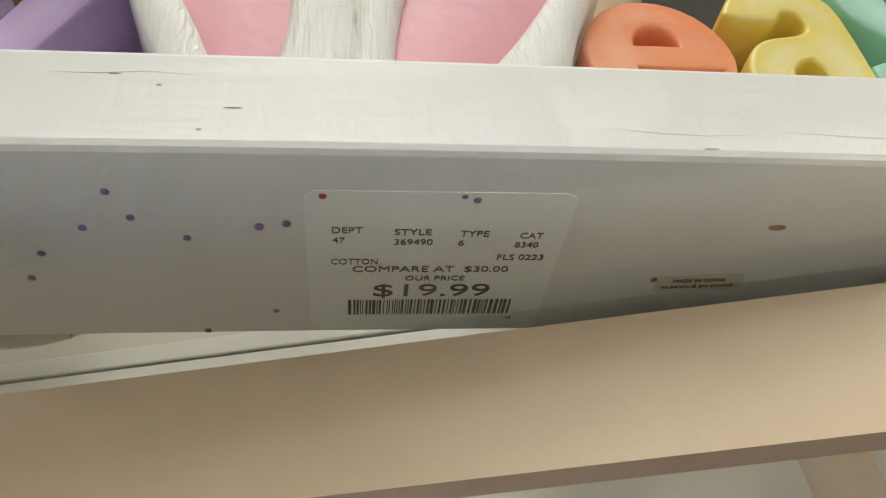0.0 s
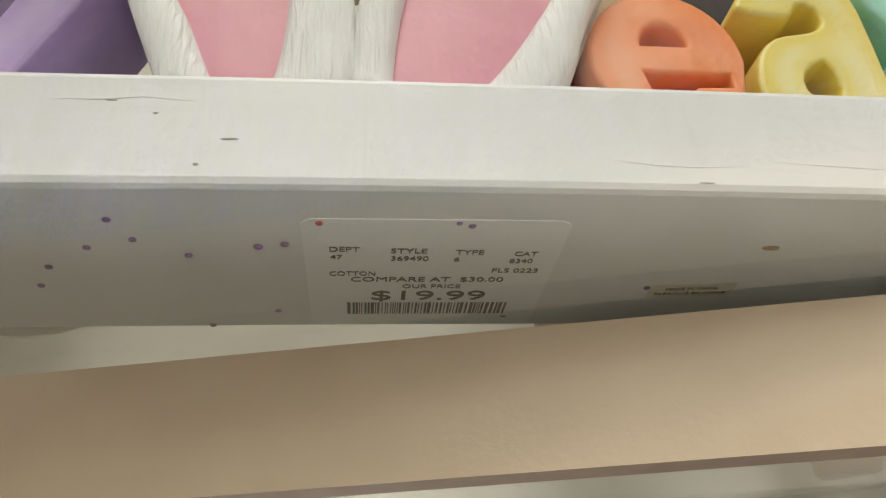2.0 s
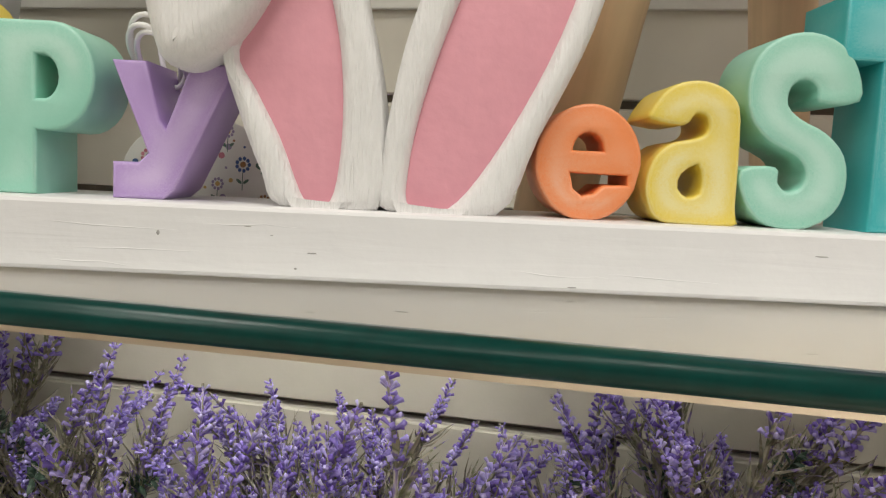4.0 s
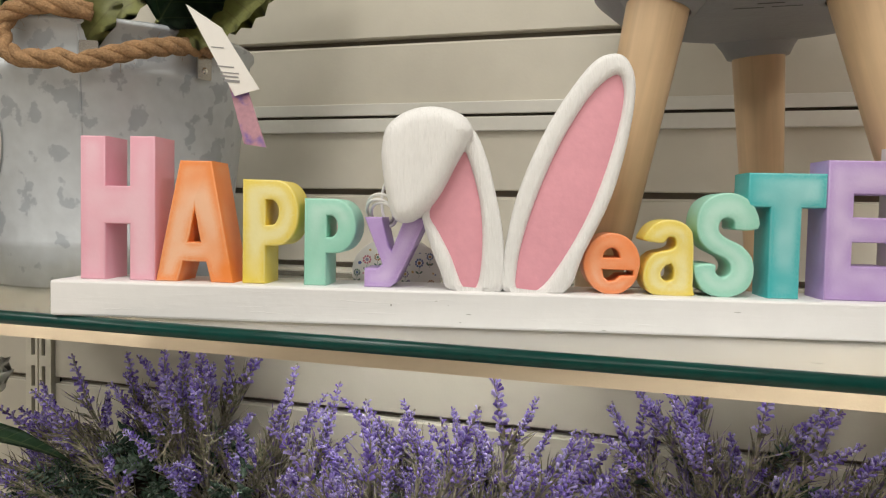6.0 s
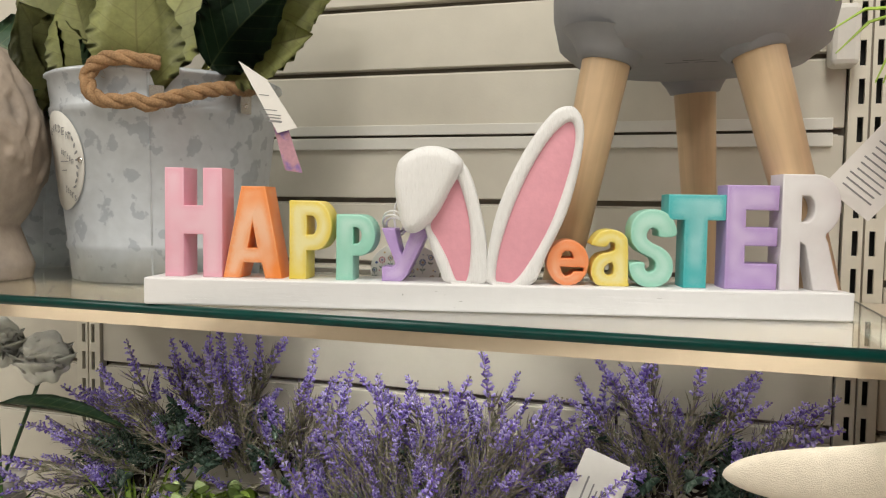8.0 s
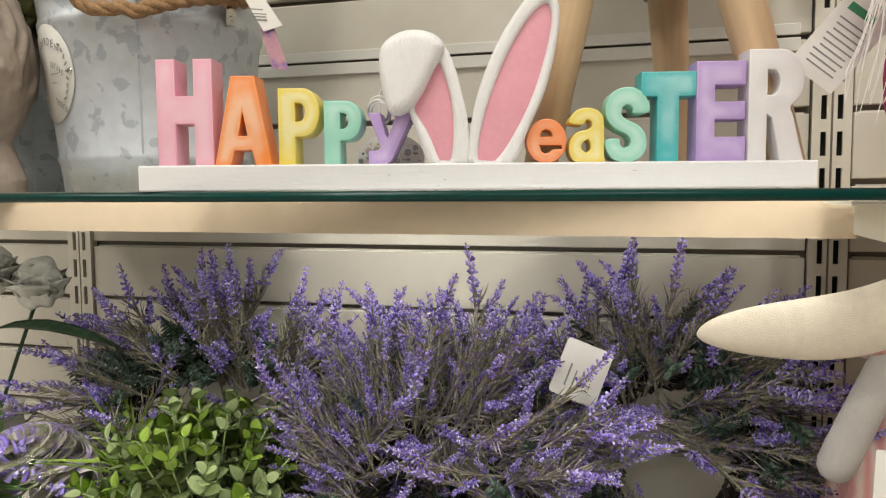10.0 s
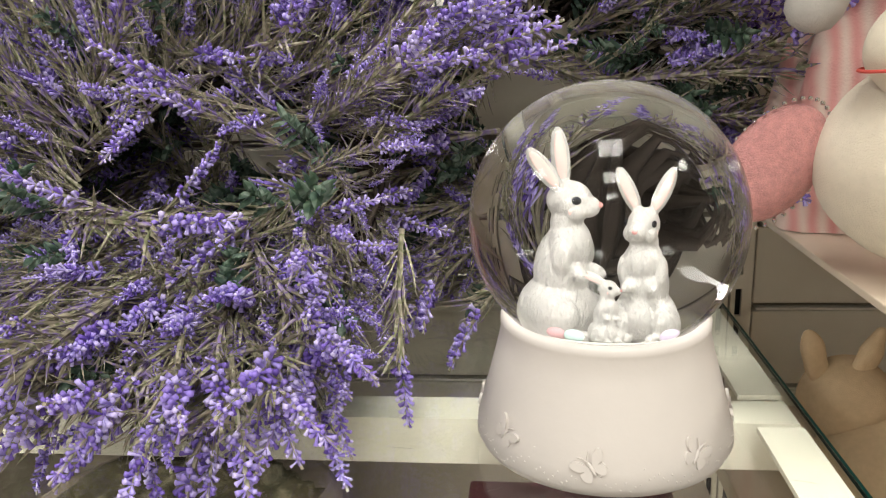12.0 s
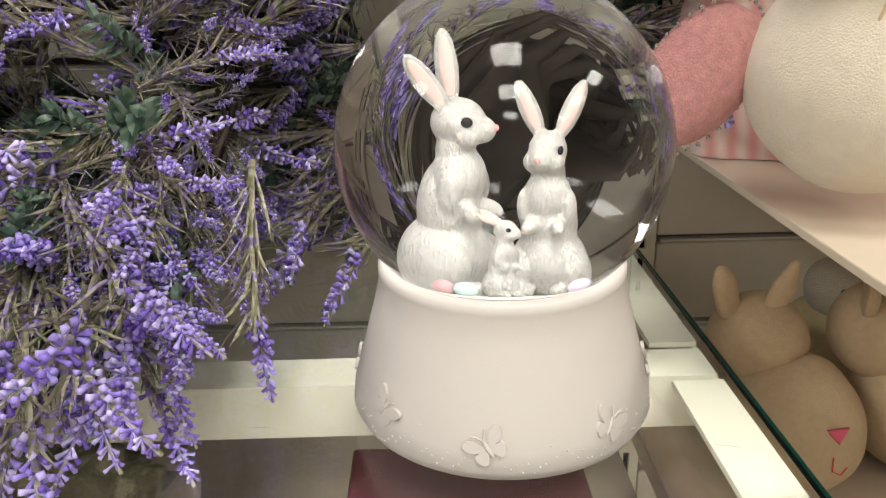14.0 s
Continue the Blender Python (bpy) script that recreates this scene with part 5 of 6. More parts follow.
def snow_globe(m, label, full=True):
    """A water ball on a flared ceramic foot with butterflies in relief."""
    t = thing("snow_globe", label, "snow globe", m, "snow globes")
    cz, R = 0.1010, 0.0582
    foot = [(0, 0.0006), (0.0510, 0.0006), (0.0546, 0.0022), (0.0566, 0.0062), (0.0558, 0.0130), (0.0510, 0.0300), (0.0470, 0.0450), (0.0448, 0.0545), (0.0452, 0.0562), (0.0452, 0.0590), (0.0438, 0.0600), (0.038, 0.0600), (0.036, 0.0540), (0, 0.0540)]
    base = part("foot", lathe(foot, 96), CERAMIC, t, "matt white ceramic foot", True)
    sph = bmesh.new()
    bmesh.ops.create_uvsphere(sph, u_segments=96, v_segments=64, radius=R)
    bmesh.ops.translate(sph, verts=sph.verts, vec=(0, 0, cz))
    g = part("water_ball", sph, GLOBE_WATER, t, "clear water-filled glass ball", True)
    g.visible_shadow = False
    if not full:
        return t
    part("snow_floor", lathe([(0, 0.0622), (0.030, 0.0618), (0.0370, 0.0610), (0.0370, 0.0602), (0, 0.0602)], 48), PORCELAIN, t, "white snowy floor", True)
    for h, x, y, rz, nod, aims, ln in ((0.0690, -0.0125, 0.003, 50, 22, ((-0.62, -0.10, 0.80), (-0.12, 0.10, 1.0)), 0.30), (0.0575, 0.0122, 0.001, -14, -10, ((-0.42, 0.0, 0.95), (0.40, 0.0, 0.92)), 0.30), (0.0310, -0.0012, -0.0175, 30, 38, ((-0.95, -0.10, 0.42), (-0.90, 0.20, 0.50)), 0.26)):
        back = pose(0, 0, 0, 0, 0, -rz)
        ears = [(ear_pose(h, nod, s, back @ Vector(a), back @ Vector((0, -1, 0))), ln * h) for s, a in zip((-1, 1), aims)]
        fig = part("rabbit_figurine", rabbit(h, nod, ears), FURRY_CHINA, t, "white china rabbit with carved fur", True, pose(x, y, 0.0612, 0, 0, rz))
        rm = fig.modifiers.new("fused", "REMESH")
        rm.mode, rm.voxel_size, rm.use_smooth_shade = "VOXEL", 0.0006, True
        tn = pose(0, 0, 0, 0, 0, nod)
        for m, el in ears:
            part("inner_ear", ball((0, el * 0.046, el * 0.48), el * 0.40, sx=0.24, sy=0.06, sz=1.0, seg=12, rings=10), PALE_PINK, fig, "pale pink inner ear", True, m)
        for s in (-1, 1):
            part("eye", ball((s * 0.079 * h, -0.068 * h, 0.678 * h), 0.0205 * h, sx=0.55, sy=1.2, sz=1.0, seg=12, rings=8), EYE, fig, m=tn, smooth=True)
            part("cheek", ball((s * 0.080 * h, -0.052 * h, 0.622 * h), 0.022 * h, sx=0.6, sy=1.0, seg=12, rings=8), CHEEK, fig, smooth=True, m=tn)
        part("nose", ball((0, -0.163 * h, 0.645 * h), 0.014 * h, sx=1.2, seg=8, rings=6), BLUSH, fig, m=tn)
    for x, y, c in ((-0.0185, -0.0200, (0.62, 0.36, 0.38)), (-0.0125, -0.0230, (0.55, 0.74, 0.72)), (0.0205, -0.0190, (0.66, 0.58, 0.78))):
        part("painted_egg", ball((x, y, 0.0642), 0.0029, sx=1.3, seg=14, rings=10), mat("egg_paint", c, 0.4), t, smooth=True)

    def on_foot(a, z, lift=0.0):
        zr = [(q, p) for p, q in foot[2:8]]
        r = float(np.interp(z, [q for q, _ in zr], [p for _, p in zr])) + lift
        return Matrix.Translation((r * math.cos(radians(a)), r * math.sin(radians(a)), z)) @ pose(0, 0, 0, 78, 0, a + 90)

    wing = smooth_loop([(0.0006, 0.0005), (0.0030, 0.0052), (0.0062, 0.0066), (0.0072, 0.0050), (0.0055, 0.0020)], 3)
    low = smooth_loop([(0.0006, 0.0), (0.0050, 0.0008), (0.0052, -0.0022), (0.0028, -0.0040)], 3)
    for k, a in enumerate((-186, -142, -99, -55, -8, 40)):
        bf = bmesh.new()
        for s in (-1, 1):
            for shape in (wing, low):
                o = [(s * x, y) for x, y in shape]
                me = plate(o if s > 0 else o[::-1], 0.0012, CERAMIC)
                bf.from_mesh(me)
                bpy.data.meshes.remove(me)
        ball((0, 0.0005, 0.0008), 0.0009, sy=4.0, seg=8, rings=8, bm=bf)
        for s in (-1, 1):
            tube([(0, 0.0035, 0.0010), (s * 0.0012, 0.0058, 0.0012), (s * 0.0026, 0.0072, 0.0012)], 0.0003, 4, bf)
        part("butterfly", bf, CERAMIC, base, "butterfly in relief", m=on_foot(a, 0.0155 + 0.002 * math.sin(k * 2), -0.0004) @ pose(0, 0, 0, 0, 0, 34 * (-1) ** k) @ Matrix.Scale(0.98, 4))
    dots = bmesh.new()
    rd = random.Random(12)
    for k in range(130):
        a = -215 + 250 * k / 130
        cl = 0.0085 + 0.0022 * math.sin(k * 0.45) + rd.uniform(-0.001, 0.004) * (k % 3)
        ball(on_foot(a, cl).translation, 0.00038, seg=6, rings=4, bm=dots)
    ds = part("raised_dots", dots, CERAMIC, base)
    ds["kind"] = "stuff"
    return t


snow_globe(pose(0.1512, 0.0202, GZ + 0.0004), "snow globe with three white rabbits on a flared white foot")

# ---- potted eucalyptus ----
pot = thing("potted_plant", "white ceramic pot with key pattern and round-leaved green plant", "plant", pose(-0.267, 0.075, GZ + 0.0004, 0, 0, 8) @ Matrix.Scale(0.95, 4))
sq = lambda r, k=5: [(r * (abs(math.cos(t)) ** (2 / k)) * (1 if math.cos(t) > 0 else -1), r * (abs(math.sin(t)) ** (2 / k)) * (1 if math.sin(t) > 0 else -1)) for t in [2 * math.pi * i / 48 for i in range(48)]]
pb = bmesh.new()
rings = [[pb.verts.new((x, y, z)) for x, y in sq(r)] for r, z in ((0.042, 0.0), (0.047, 0.003), (0.0505, 0.036), (0.0515, 0.037), (0.0525, 0.058), (0.050, 0.059), (0.047, 0.045))]
for a, c in zip(rings, rings[1:]):
    for k in range(48):
        pb.faces.new((a[k], a[(k + 1) % 48], c[(k + 1) % 48], c[k]))
pb.faces.new(rings[0][::-1])
pb.faces.new(rings[-1])
pot_body = part("pot", pb, CERAMIC, pot, "white ceramic pot", True)
KEY = mat("taupe_glaze", (0.40, 0.34, 0.30), 0.6, var=0.1)
for side in range(4):
    for c in range(-2, 3):
        key = bmesh.new()
        for x0, x1, z0, z1 in ((-8, 8, 30, 31.6), (-8, -6.4, 8, 30), (-8, 5, 8, 9.6), (3.4, 5, 8, 24), (-3.5, 5, 22.4, 24), (-3.5, -1.9, 14, 24), (6.4, 8, 12, 31)):
            box(x0 / 1000, x1 / 1000, 0, 0.0006, z0 / 1000, z1 / 1000, bm=key)
        part("key_pattern", key, KEY, pot_body, m=pose(0, 0, 0, 0, 0, 90 * side) @ pose(c * 0.0165, -0.0498, 0.001, 4.5, 0, 0))
coin = leaf_mesh("round_leaf", 0.017, 0.0165, LEAF_EUC, 0.15, 0.15, 5, vein=False)
lime = leaf_mesh("round_leaf", 0.016, 0.0155, LEAF_LIME, 0.15, 0.15, 5, vein=False)
rp = random.Random(44)
for k in range(125):
    a, e = rp.uniform(0, 6.28), rp.uniform(0.05, 1.5)
    ln = 0.088 + 0.036 * math.sin(e) + rp.uniform(-0.014, 0.014)
    d = Vector((math.cos(a) * math.cos(e), math.sin(a) * math.cos(e), math.sin(e) * 1.1))
    b0 = Vector((0.012 * math.cos(a), 0.012 * math.sin(a), 0.05))
    tipm = b0 + d * ln
    mid = b0 + d * ln * 0.5 + Vector((0, 0, 0.008))
    st = part("stem", tube([b0, mid, tipm], 0.0008, 5), LEAF_EUC, pot)
    top = rp.random() < 0.5 and e > 0.35
    for i in range(5):
        p = mid.lerp(tipm, i / 4) if i else b0.lerp(mid, 0.7)
        for s in (0, 180):
            part("leaf", lime if top and i > 2 else coin, None, st, m=Matrix.Translation(p) @ d.to_track_quat("Z", "Y").to_matrix().to_4x4() @ pose(0, 0, 0, 0, 0, s + 90 * i + 20 * k) @ pose(0, 0, 0, 28 + 6 * i, 0, 0) @ Matrix.Scale(rp.uniform(1.0, 1.5) * (1.05 - 0.08 * i), 4))
lab = part("price_tag", plate(rounded(0.040, 0.013, 0.003), 0.0005, CARD), None, pot, "white price tag", m=pose(0.058, -0.030, 0.064, 12, 6, 20))
part("print", bars([(-0.012 + 0.0035 * k, -0.010 + 0.0035 * k, -0.003, 0.003) for k in range(6)], GREY_INK), GREY_INK, lab, m=pose(0, 0, 0.0006))

snow_globe(pose(-0.437, 0.060, GZ + 0.0004), "clear snow globe standing beside the potted plant", False)

# ---- green plants and white flowers further along ----
def tuft(name, label, m, n, ln, material, spread, width=0.004):
    t = thing(name, label, "plant", m)
    rt = random.Random(n)
    blade = leaf_mesh("blade", ln, width, material, 0.3, 0.35, 6, vein=False)
    for k in range(n):
        part("blade", blade, None, t, m=pose(rt.uniform(-0.012, 0.012), rt.uniform(-0.012, 0.012), 0.058, 0, 0, rt.uniform(0, 360)) @ pose(0, 0, 0, 90 - rt.uniform(5, spread), 0, 0) @ Matrix.Scale(rt.uniform(0.6, 1.15), 4))
    part("pot", lathe([(0, 0), (0.026, 0), (0.028, 0.003), (0.033, 0.058), (0.030, 0.060), (0.028, 0.050), (0, 0.050)], 32), CERAMIC, t, smooth=True)
    return t


tuft("grass_plant", "bright green spiky grass plant in a small pot", pose(-0.385, 0.150, GZ + 0.0004), 80, 0.125, LEAF_LIME, 60, 0.008)
tuft("leafy_pot", "dark green leafy plant in a small pot", pose(-0.540, 0.110, GZ + 0.0004), 110, 0.085, mat("mid_green_leaf", (0.13, 0.26, 0.06), 0.5, var=0.2, per_object=0.3), 80, 0.014)

peony = thing("white_flowers", "white artificial tulips and peonies with dark green leaves", "flower", pose(-0.585, 0.165, GZ + 0.0004))
PETAL = mat("white_silk_petal", (0.86, 0.85, 0.79), 0.7, var=0.06, scale=60, per_object=0.08)
wp = leaf_mesh("white_petal", 0.042, 0.054, PETAL, 0.45, -0.45, 6, vein=False)
part("vase", lathe([(0, 0), (0.03, 0), (0.034, 0.06), (0.022, 0.13), (0.026, 0.14), (0.02, 0.13), (0, 0.12)], 32), CERAMIC, peony, smooth=True)
for fx, fy, fz, n, shut in ((0.072, -0.010, 0.268, 26, 0.0), (0.022, -0.025, 0.282, 26, 0.0), (0.006, -0.045, 0.222, 9, 1.0)):
    bl = part("bloom", tube([(0, 0, 0.13), (fx * 0.5, fy * 0.5, 0.2), (fx, fy, fz)], 0.002, 6), LEAF_DARK, peony)
    part("heart", puff(ball((fx, fy, fz + 0.010), 0.024, sz=1.15, seg=40, rings=28), 0.006, 80, fx * 50), PETAL, bl, "closed white petals", True)
    for k in range(n):
        up = 82 if shut else 80 - 2.9 * k
        part("petal", wp, None, bl, m=Matrix.Translation((fx, fy, fz - 0.012)) @ pose(0, 0, 0, 0, 0, 137.5 * k) @ pose(0, 0, 0, up, 0, 0))
part("leaf", leaf_mesh("long_leaf", 0.14, 0.03, LEAF_DARK, 0.3, 0.3, 8), None, peony, m=pose(0.03, -0.03, 0.23, 8, 10, -80))

# ---- right-hand bay ----
bay = thing("side_shelf", "cream side shelf board in the next bay", "shelf")
part("board", box(0.2525, 1.10, EDGE - 0.03, WY - 0.006, -0.3035, -0.3000, 0.0006), mat("cream_laminate", (0.70, 0.60, 0.48), 0.35, var=0.05, scale=9), bay)
bay2 = thing("side_shelf", "low cream shelf board under the side shelf", "shelf")
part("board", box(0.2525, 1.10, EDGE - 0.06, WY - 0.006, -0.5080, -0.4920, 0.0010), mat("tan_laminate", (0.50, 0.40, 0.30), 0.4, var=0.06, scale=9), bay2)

bay3 = thing("side_shelf", "cream shelf board level with the glass in the next bay", "shelf")
part("board", box(0.2525, 1.10, EDGE + 0.02, WY - 0.006, -0.0280, -0.0120, 0.0010), mat("pale_laminate", (0.62, 0.53, 0.42), 0.4, var=0.05, scale=9), bay3)
part("shelf_arm", box(0.300, 0.306, EDGE - 0.02, WY - 0.004, -0.325, -0.3038), STEEL_PALE, bay)
for b, y, z0 in ((bay2, EDGE - 0.06, -0.508), (bay3, EDGE + 0.02, -0.028)):
    part("front_lip", box(0.2525, 1.10, y - 0.0035, y - 0.0003, z0 - 0.004, z0 + 0.0158, 0.0006), STEEL_PALE, b)
bunny = thing("plush_bunny", "cream linen bunny in a pink striped dress with glitter feet", "toy", pose(0.303, 0.060, -0.3120))
STRIPE = mat("pink_striped_cloth", (0.70, 0.36, 0.33), 0.9, bump=0.4, bump_scale=900)
nt = STRIPE.node_tree
wv, tcx, rmp = nt.nodes.new("ShaderNodeTexWave"), nt.nodes.new("ShaderNodeTexCoord"), nt.nodes.new("ShaderNodeMix")
wv.inputs["Scale"].default_value, wv.inputs["Distortion"].default_value, wv.inputs["Detail Scale"].default_value = 34.0, 2.5, 1.0
rmp.data_type = "RGBA"
rmp.inputs["A"].default_value, rmp.inputs["B"].default_value = (0.72, 0.34, 0.32, 1), (0.78, 0.62, 0.55, 1)
nt.links.new(tcx.outputs["Object"], wv.inputs["Vector"])
nt.links.new(wv.outputs["Fac"], rmp.inputs["Factor"])
nt.links.new(rmp.outputs["Result"], nt.nodes["Principled BSDF"].inputs["Base Color"])
GLITTER = mat("pink_glitter_mesh", (0.62, 0.29, 0.28), 0.35, var=0.25, scale=300, bump=0.8, bump_scale=1400, metal=0.2)
THREAD = mat("red_thread", (0.60, 0.09, 0.07), 0.8)


foot_b = puff(ball((-0.028, -0.045, 0.0620), 0.0405, sx=1.0, sy=0.95, sz=1.0, seg=36, rings=26), 0.002, 40, 1)
foot_p = part("foot", foot_b, LINEN, bunny, "round cream linen foot", True)
part("foot", puff(ball((-0.0405, -0.062, 0.1060), 0.0190, sx=1.15, seg=28, rings=18), 0.0012, 60, 2), LINEN, bunny, "small cream linen ball", True)
part("stitching", tube([(-0.0405 + 0.0225 * math.cos(a), -0.062 + 0.0195 * math.sin(a), 0.1005 + 0.002 * math.cos(a)) for a in [2 * math.pi * k / 24 for k in range(25)]], 0.0007, 5), THREAD, foot_p, "red thread line", True)
sm = [(-0.028 - 0.0410 * math.sin(radians(a)) * 0.5, -0.045 - 0.0395 * math.cos(radians(a - 60)) * 0.75, 0.062 + 0.0405 * math.cos(radians(a))) for a in range(20, 150, 8)]
part("seam", tube(sm, 0.0006, 5), LINEN_TAN, foot_p)
part("glitter_pad", ball((-0.082, -0.030, 0.0600), 0.0215, sx=0.86, sy=0.62, sz=1.28, turn=pose(0, 0, 0, 0, 36, 0), seg=28, rings=18), GLITTER, bunny, "pink glitter mesh foot pad", True)
trim = bmesh.new()
for k in range(40):
    a = 2 * math.pi * k / 40
    ball((-0.082 + 0.0188 * math.cos(a) * 0.809 + 0.0308 * math.sin(a) * 0.588, -0.0300 + 0.003 * math.sin(a * 2), 0.0600 - 0.0188 * math.cos(a) * 0.588 + 0.0308 * math.sin(a) * 0.809), 0.0010, seg=6, rings=5, bm=trim)
part("bead_trim", trim, CHROME, bunny, "silver bead trim")["kind"] = "stuff"
dress = bmesh.new()
N = 60
prev = None
for zi in range(12):
    z = 0.0125 + 0.209 * zi / 11
    r = 0.084 - 0.044 * zi / 11
    ring = []
    for k in range(N):
        a = 2 * math.pi * k / N
        f = 1 + 0.10 * math.sin(9 * a + zi * 0.2) * (1 - zi / 14)
        ring.append(dress.verts.new((0.030 + r * f * math.cos(a), 0.095 + r * f * math.sin(a), z)))
    if prev:
        for k in range(N):
            dress.faces.new((prev[k], prev[(k + 1) % N], ring[(k + 1) % N], ring[k]))
    prev = ring
part("dress", dress, STRIPE, bunny, "pink and white striped dress", True)
part("sleeve", puff(ball((-0.025, 0.020, 0.215), 0.030, sz=0.8, seg=28, rings=18), 0.004, 70, 5), STRIPE, bunny, smooth=True)
part("arm", tube([(-0.022, 0.010, 0.212), (-0.042, 0.000, 0.170), (-0.057, -0.004, 0.136), (-0.062, -0.005, 0.124), (-0.0645, -0.005, 0.1185), (-0.066, -0.005, 0.115), (-0.0665, -0.005, 0.1138)], [0.0110, 0.0122, 0.0128, 0.0124, 0.0105, 0.0062, 0.0015], 18), mat("grey_felt", (0.56, 0.54, 0.51), 0.9, bump=0.4, bump_scale=1200), bunny, "grey felt arm", True)
part("head", puff(ball((0.06, 0.03, 0.255), 0.050, seg=30, rings=20), 0.002, 30, 7), LINEN, bunny, smooth=True)
ear = bmesh.new()
cl = [(x, y, z + 0.010) for x, y, z in [(-0.155, -0.036, 0.205), (-0.145, -0.038, 0.207), (-0.120, -0.042, 0.210), (-0.090, -0.046, 0.213), (-0.060, -0.050, 0.219), (-0.030, -0.052, 0.233), (0.000, -0.046, 0.252), (0.035, -0.030, 0.278), (0.060, 0.010, 0.290)]]
wd = [0.002, 0.010, 0.0165, 0.0200, 0.0205, 0.0195, 0.0190, 0.0190, 0.016]
prev = None
for p, w in zip(cl, wd):
    ring = [ear.verts.new((p[0] - 0.25 * w * math.sin(a), p[1] + 0.42 * w * math.cos(a), p[2] + w * math.sin(a))) for a in [2 * math.pi * k / 20 for k in range(20)]]
    if prev:
        for k in range(20):
            ear.faces.new((prev[k], prev[(k + 1) % 20], ring[(k + 1) % 20], ring[k]))
    else:
        ear.faces.new(ring[::-1])
    prev = ring
ear.faces.new(prev)
bmesh.ops.recalc_face_normals(ear, faces=ear.faces[:])
ep = part("ear", ear, LINEN, bunny, "long flopping cream linen ear", True)
ep.modifiers.new("round", "SUBSURF").render_levels = 2
part("swing_tag", plate(rounded(0.052, 0.038, 0.001), 0.0004, CARD), None, bunny, "white swing tag", m=pose(-0.022, -0.040, 0.128, 84, 4, 6))
part("print", bars([(-0.006, -0.001, 0.004, 0.010)], GREY_INK), mat("blue_print", (0.30, 0.45, 0.60), 0.5), bunny, m=pose(-0.022, -0.0406, 0.128, 84, 4, 6))
part("print", bars([(0.000 + 0.0022 * k, 0.0012 + 0.0022 * k, -0.006, 0.010 - 0.002 * k) for k in range(3)], GREY_INK), mat("red_print", (0.65, 0.20, 0.20), 0.5), bunny, m=pose(-0.022, -0.0406, 0.128, 84, 4, 6))


def linen_rabbit(m, label, nose):
    t = thing("plush_rabbit", label, "toy", m, "linen rabbits")
    part("body", puff(ball((0, 0, 0.058), 0.058, sx=0.95, sz=1.0, seg=36, rings=26), 0.003, 26, 3), LINEN_TAN, t, smooth=True)
    part("head", puff(ball((-0.02, 0.035, 0.115), 0.040, seg=30, rings=20), 0.003, 26, 6), LINEN_TAN, t, smooth=True)
    for s in (-1, 1):
        part("ear", puff(ball((-0.03 + s * 0.022, 0.03, 0.158), 0.012, sx=1.0, sy=0.6, sz=2.4, turn=pose(0, 0, 0, 0, s * 24, 20), seg=18, rings=14), 0.003, 60, s), LINEN_TAN, t, smooth=True)
    if nose:
        part("nose", slab("nose", [[(-0.009, 0.008), (0.008, 0.009), (0.001, -0.004)]], -0.0600, -0.0570, 0.0008, FELT_PINK), None, t, "pink felt nose", m=pose(0.004, 0.004, 0.068, -8, 0, 4))
        part("mouth", tube([(0.005, -0.0575, 0.063), (0.005, -0.0590, 0.052), (0.013, -0.0570, 0.047), (0.018, -0.0550, 0.052)], 0.0006, 5), THREAD, t)
    return t


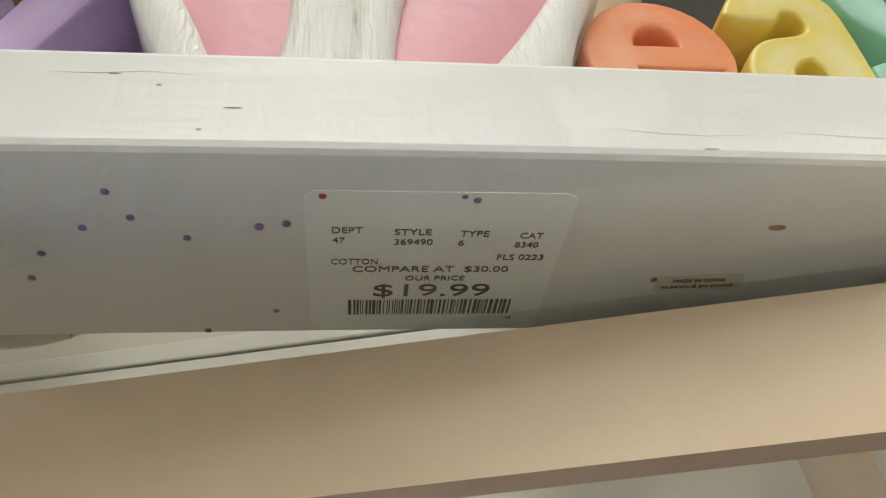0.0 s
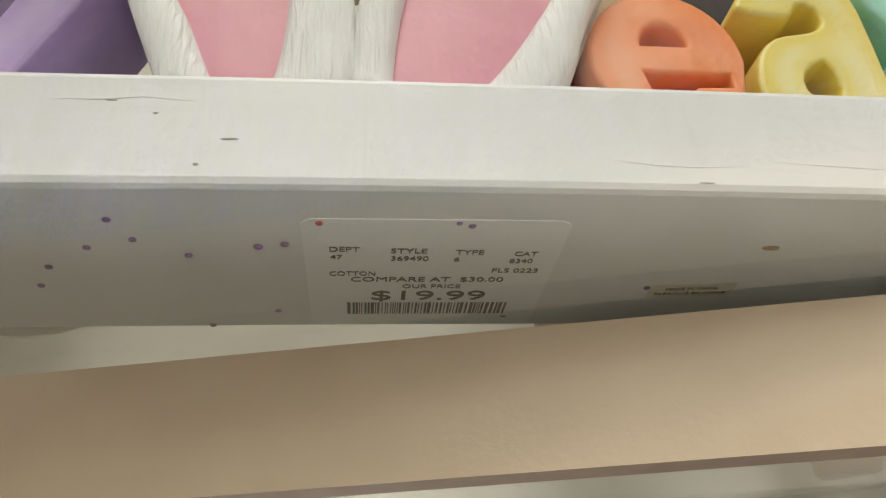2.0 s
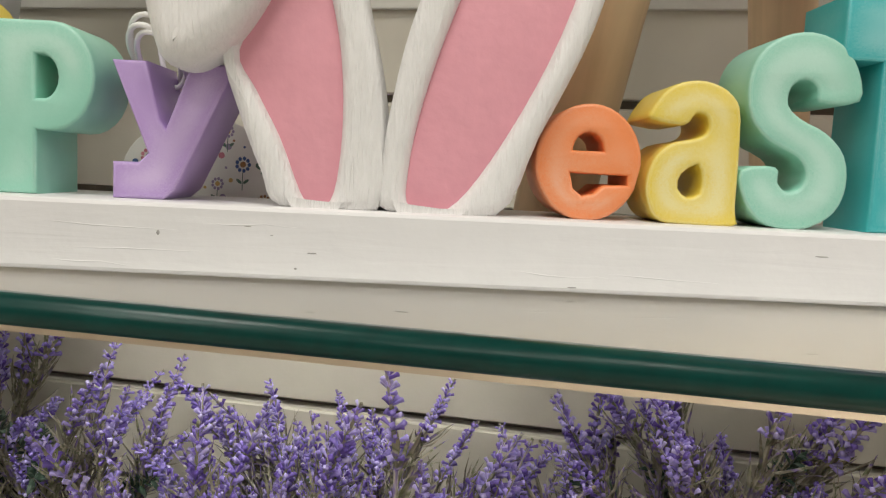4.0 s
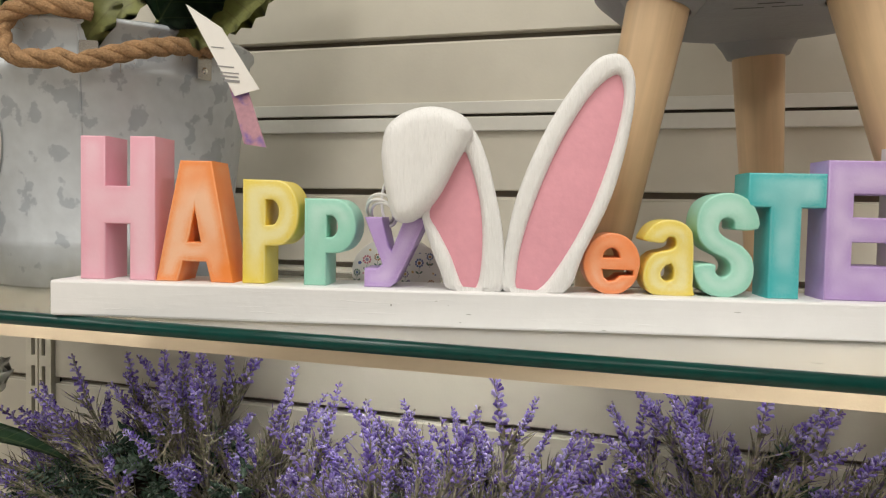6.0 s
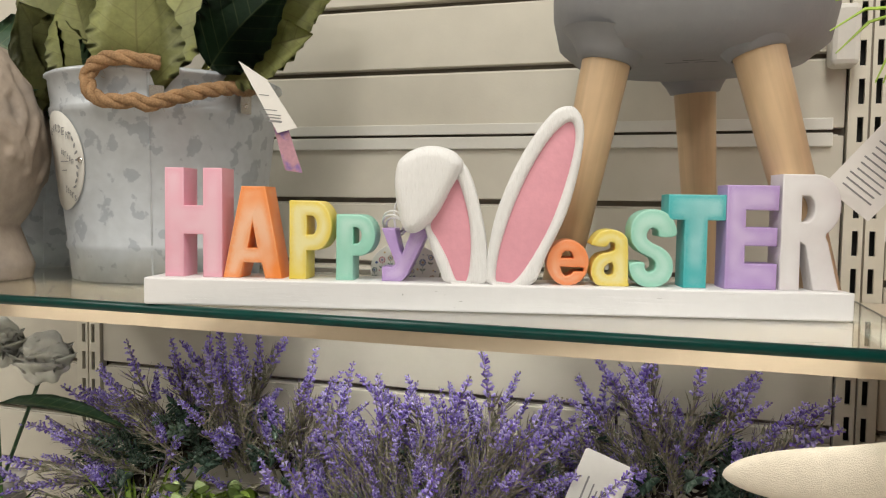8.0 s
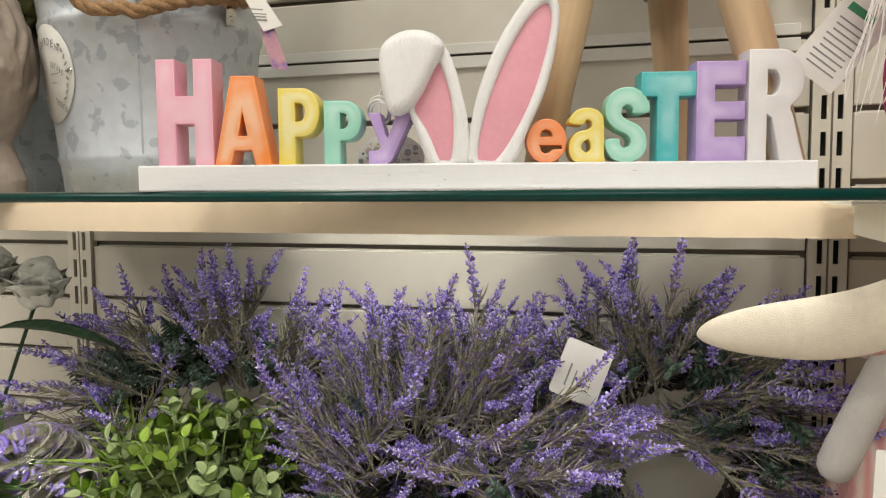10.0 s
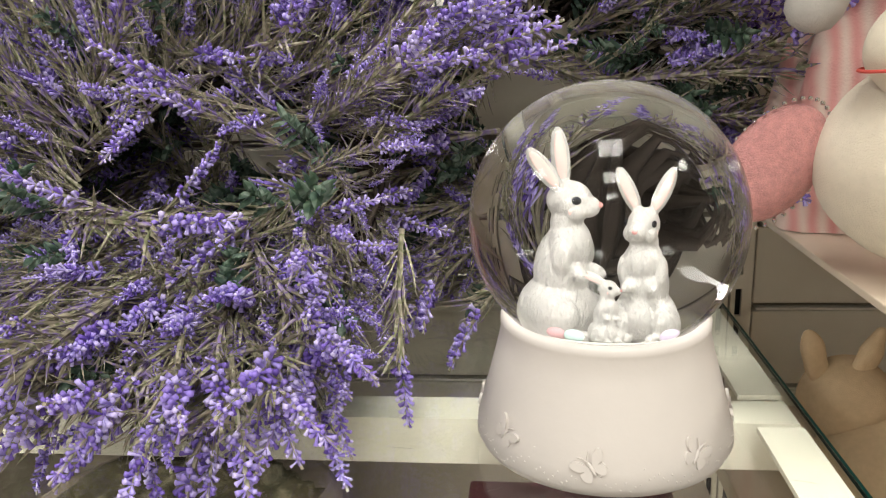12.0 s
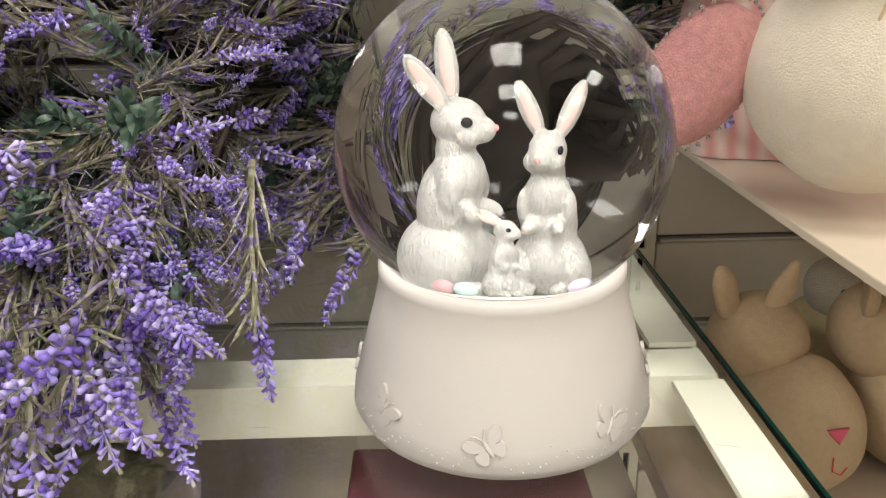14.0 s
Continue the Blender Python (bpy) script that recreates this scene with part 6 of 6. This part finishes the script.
FELT_PINK = mat("pink_felt", (0.68, 0.12, 0.20), 0.9, bump=0.4, bump_scale=1200)
linen_rabbit(pose(0.322, 0.118, -0.4918) @ Matrix.Scale(0.68, 4), "tan linen rabbit with pink nose lying on the low shelf", True)
linen_rabbit(pose(0.404, 0.130, -0.4918, 0, 0, 30) @ Matrix.Scale(0.70, 4), "tan linen rabbit leaning beside another", False)
chick = thing("plush_chick", "pale yellow plush chick behind the linen rabbits", "toy", pose(0.395, 0.225, -0.4918) @ Matrix.Scale(0.60, 4))
part("body", ball((0, 0, 0.055), 0.055, sz=1.0, seg=28, rings=20), mat("pale_yellow_plush", (0.58, 0.50, 0.30), 0.95, bump=0.6, bump_scale=700), chick, smooth=True)
part("head", ball((0, -0.01, 0.125), 0.036, seg=24, rings=18), mat("grey_white_plush", (0.52, 0.48, 0.40), 0.95, bump=0.6, bump_scale=700), chick, smooth=True)
part("eye", ball((-0.012, -0.043, 0.133), 0.0035, seg=12, rings=8), EYE, chick)
part("beak", ball((0.010, -0.046, 0.122), 0.007, sy=1.5, sz=0.6, seg=12, rings=8), mat("pink_beak", (0.60, 0.30, 0.25), 0.7), chick)

# ---- below the lower shelf ----
low = thing("low_shelf", "brown shelf board below the glass", "shelf")
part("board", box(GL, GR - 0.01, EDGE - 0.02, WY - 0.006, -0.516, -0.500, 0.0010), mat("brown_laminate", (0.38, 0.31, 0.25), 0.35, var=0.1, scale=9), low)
gift = new("gift_box", mesh_of("gift_box", box(0.085, 0.195, -0.035, 0.080, -0.4998, -0.439, 0.002), mat("maroon_card", (0.16, 0.045, 0.055), 0.5, var=0.1)))
tagged(gift, "dark maroon cardboard box on the low shelf", "box")
moss = thing("moss_planter", "grey round planter with mossy filling", "planter", pose(-0.06, 0.02, -0.4998))
part("pot", lathe([(0, 0), (0.06, 0), (0.085, 0.07), (0.08, 0.072), (0, 0.06)], 36), STONE, moss, smooth=True)
part("moss", puff(puff(ball((0, 0, 0.062), 0.072, sz=0.40, seg=64, rings=40), 0.009, 60, 2), 0.004, 260, 5), mat("dry_moss", (0.13, 0.11, 0.065), 0.95, var=0.4, scale=120, stain=(0.30, 0.26, 0.18), stain_scale=90, stain_cover=0.5), moss, smooth=True)
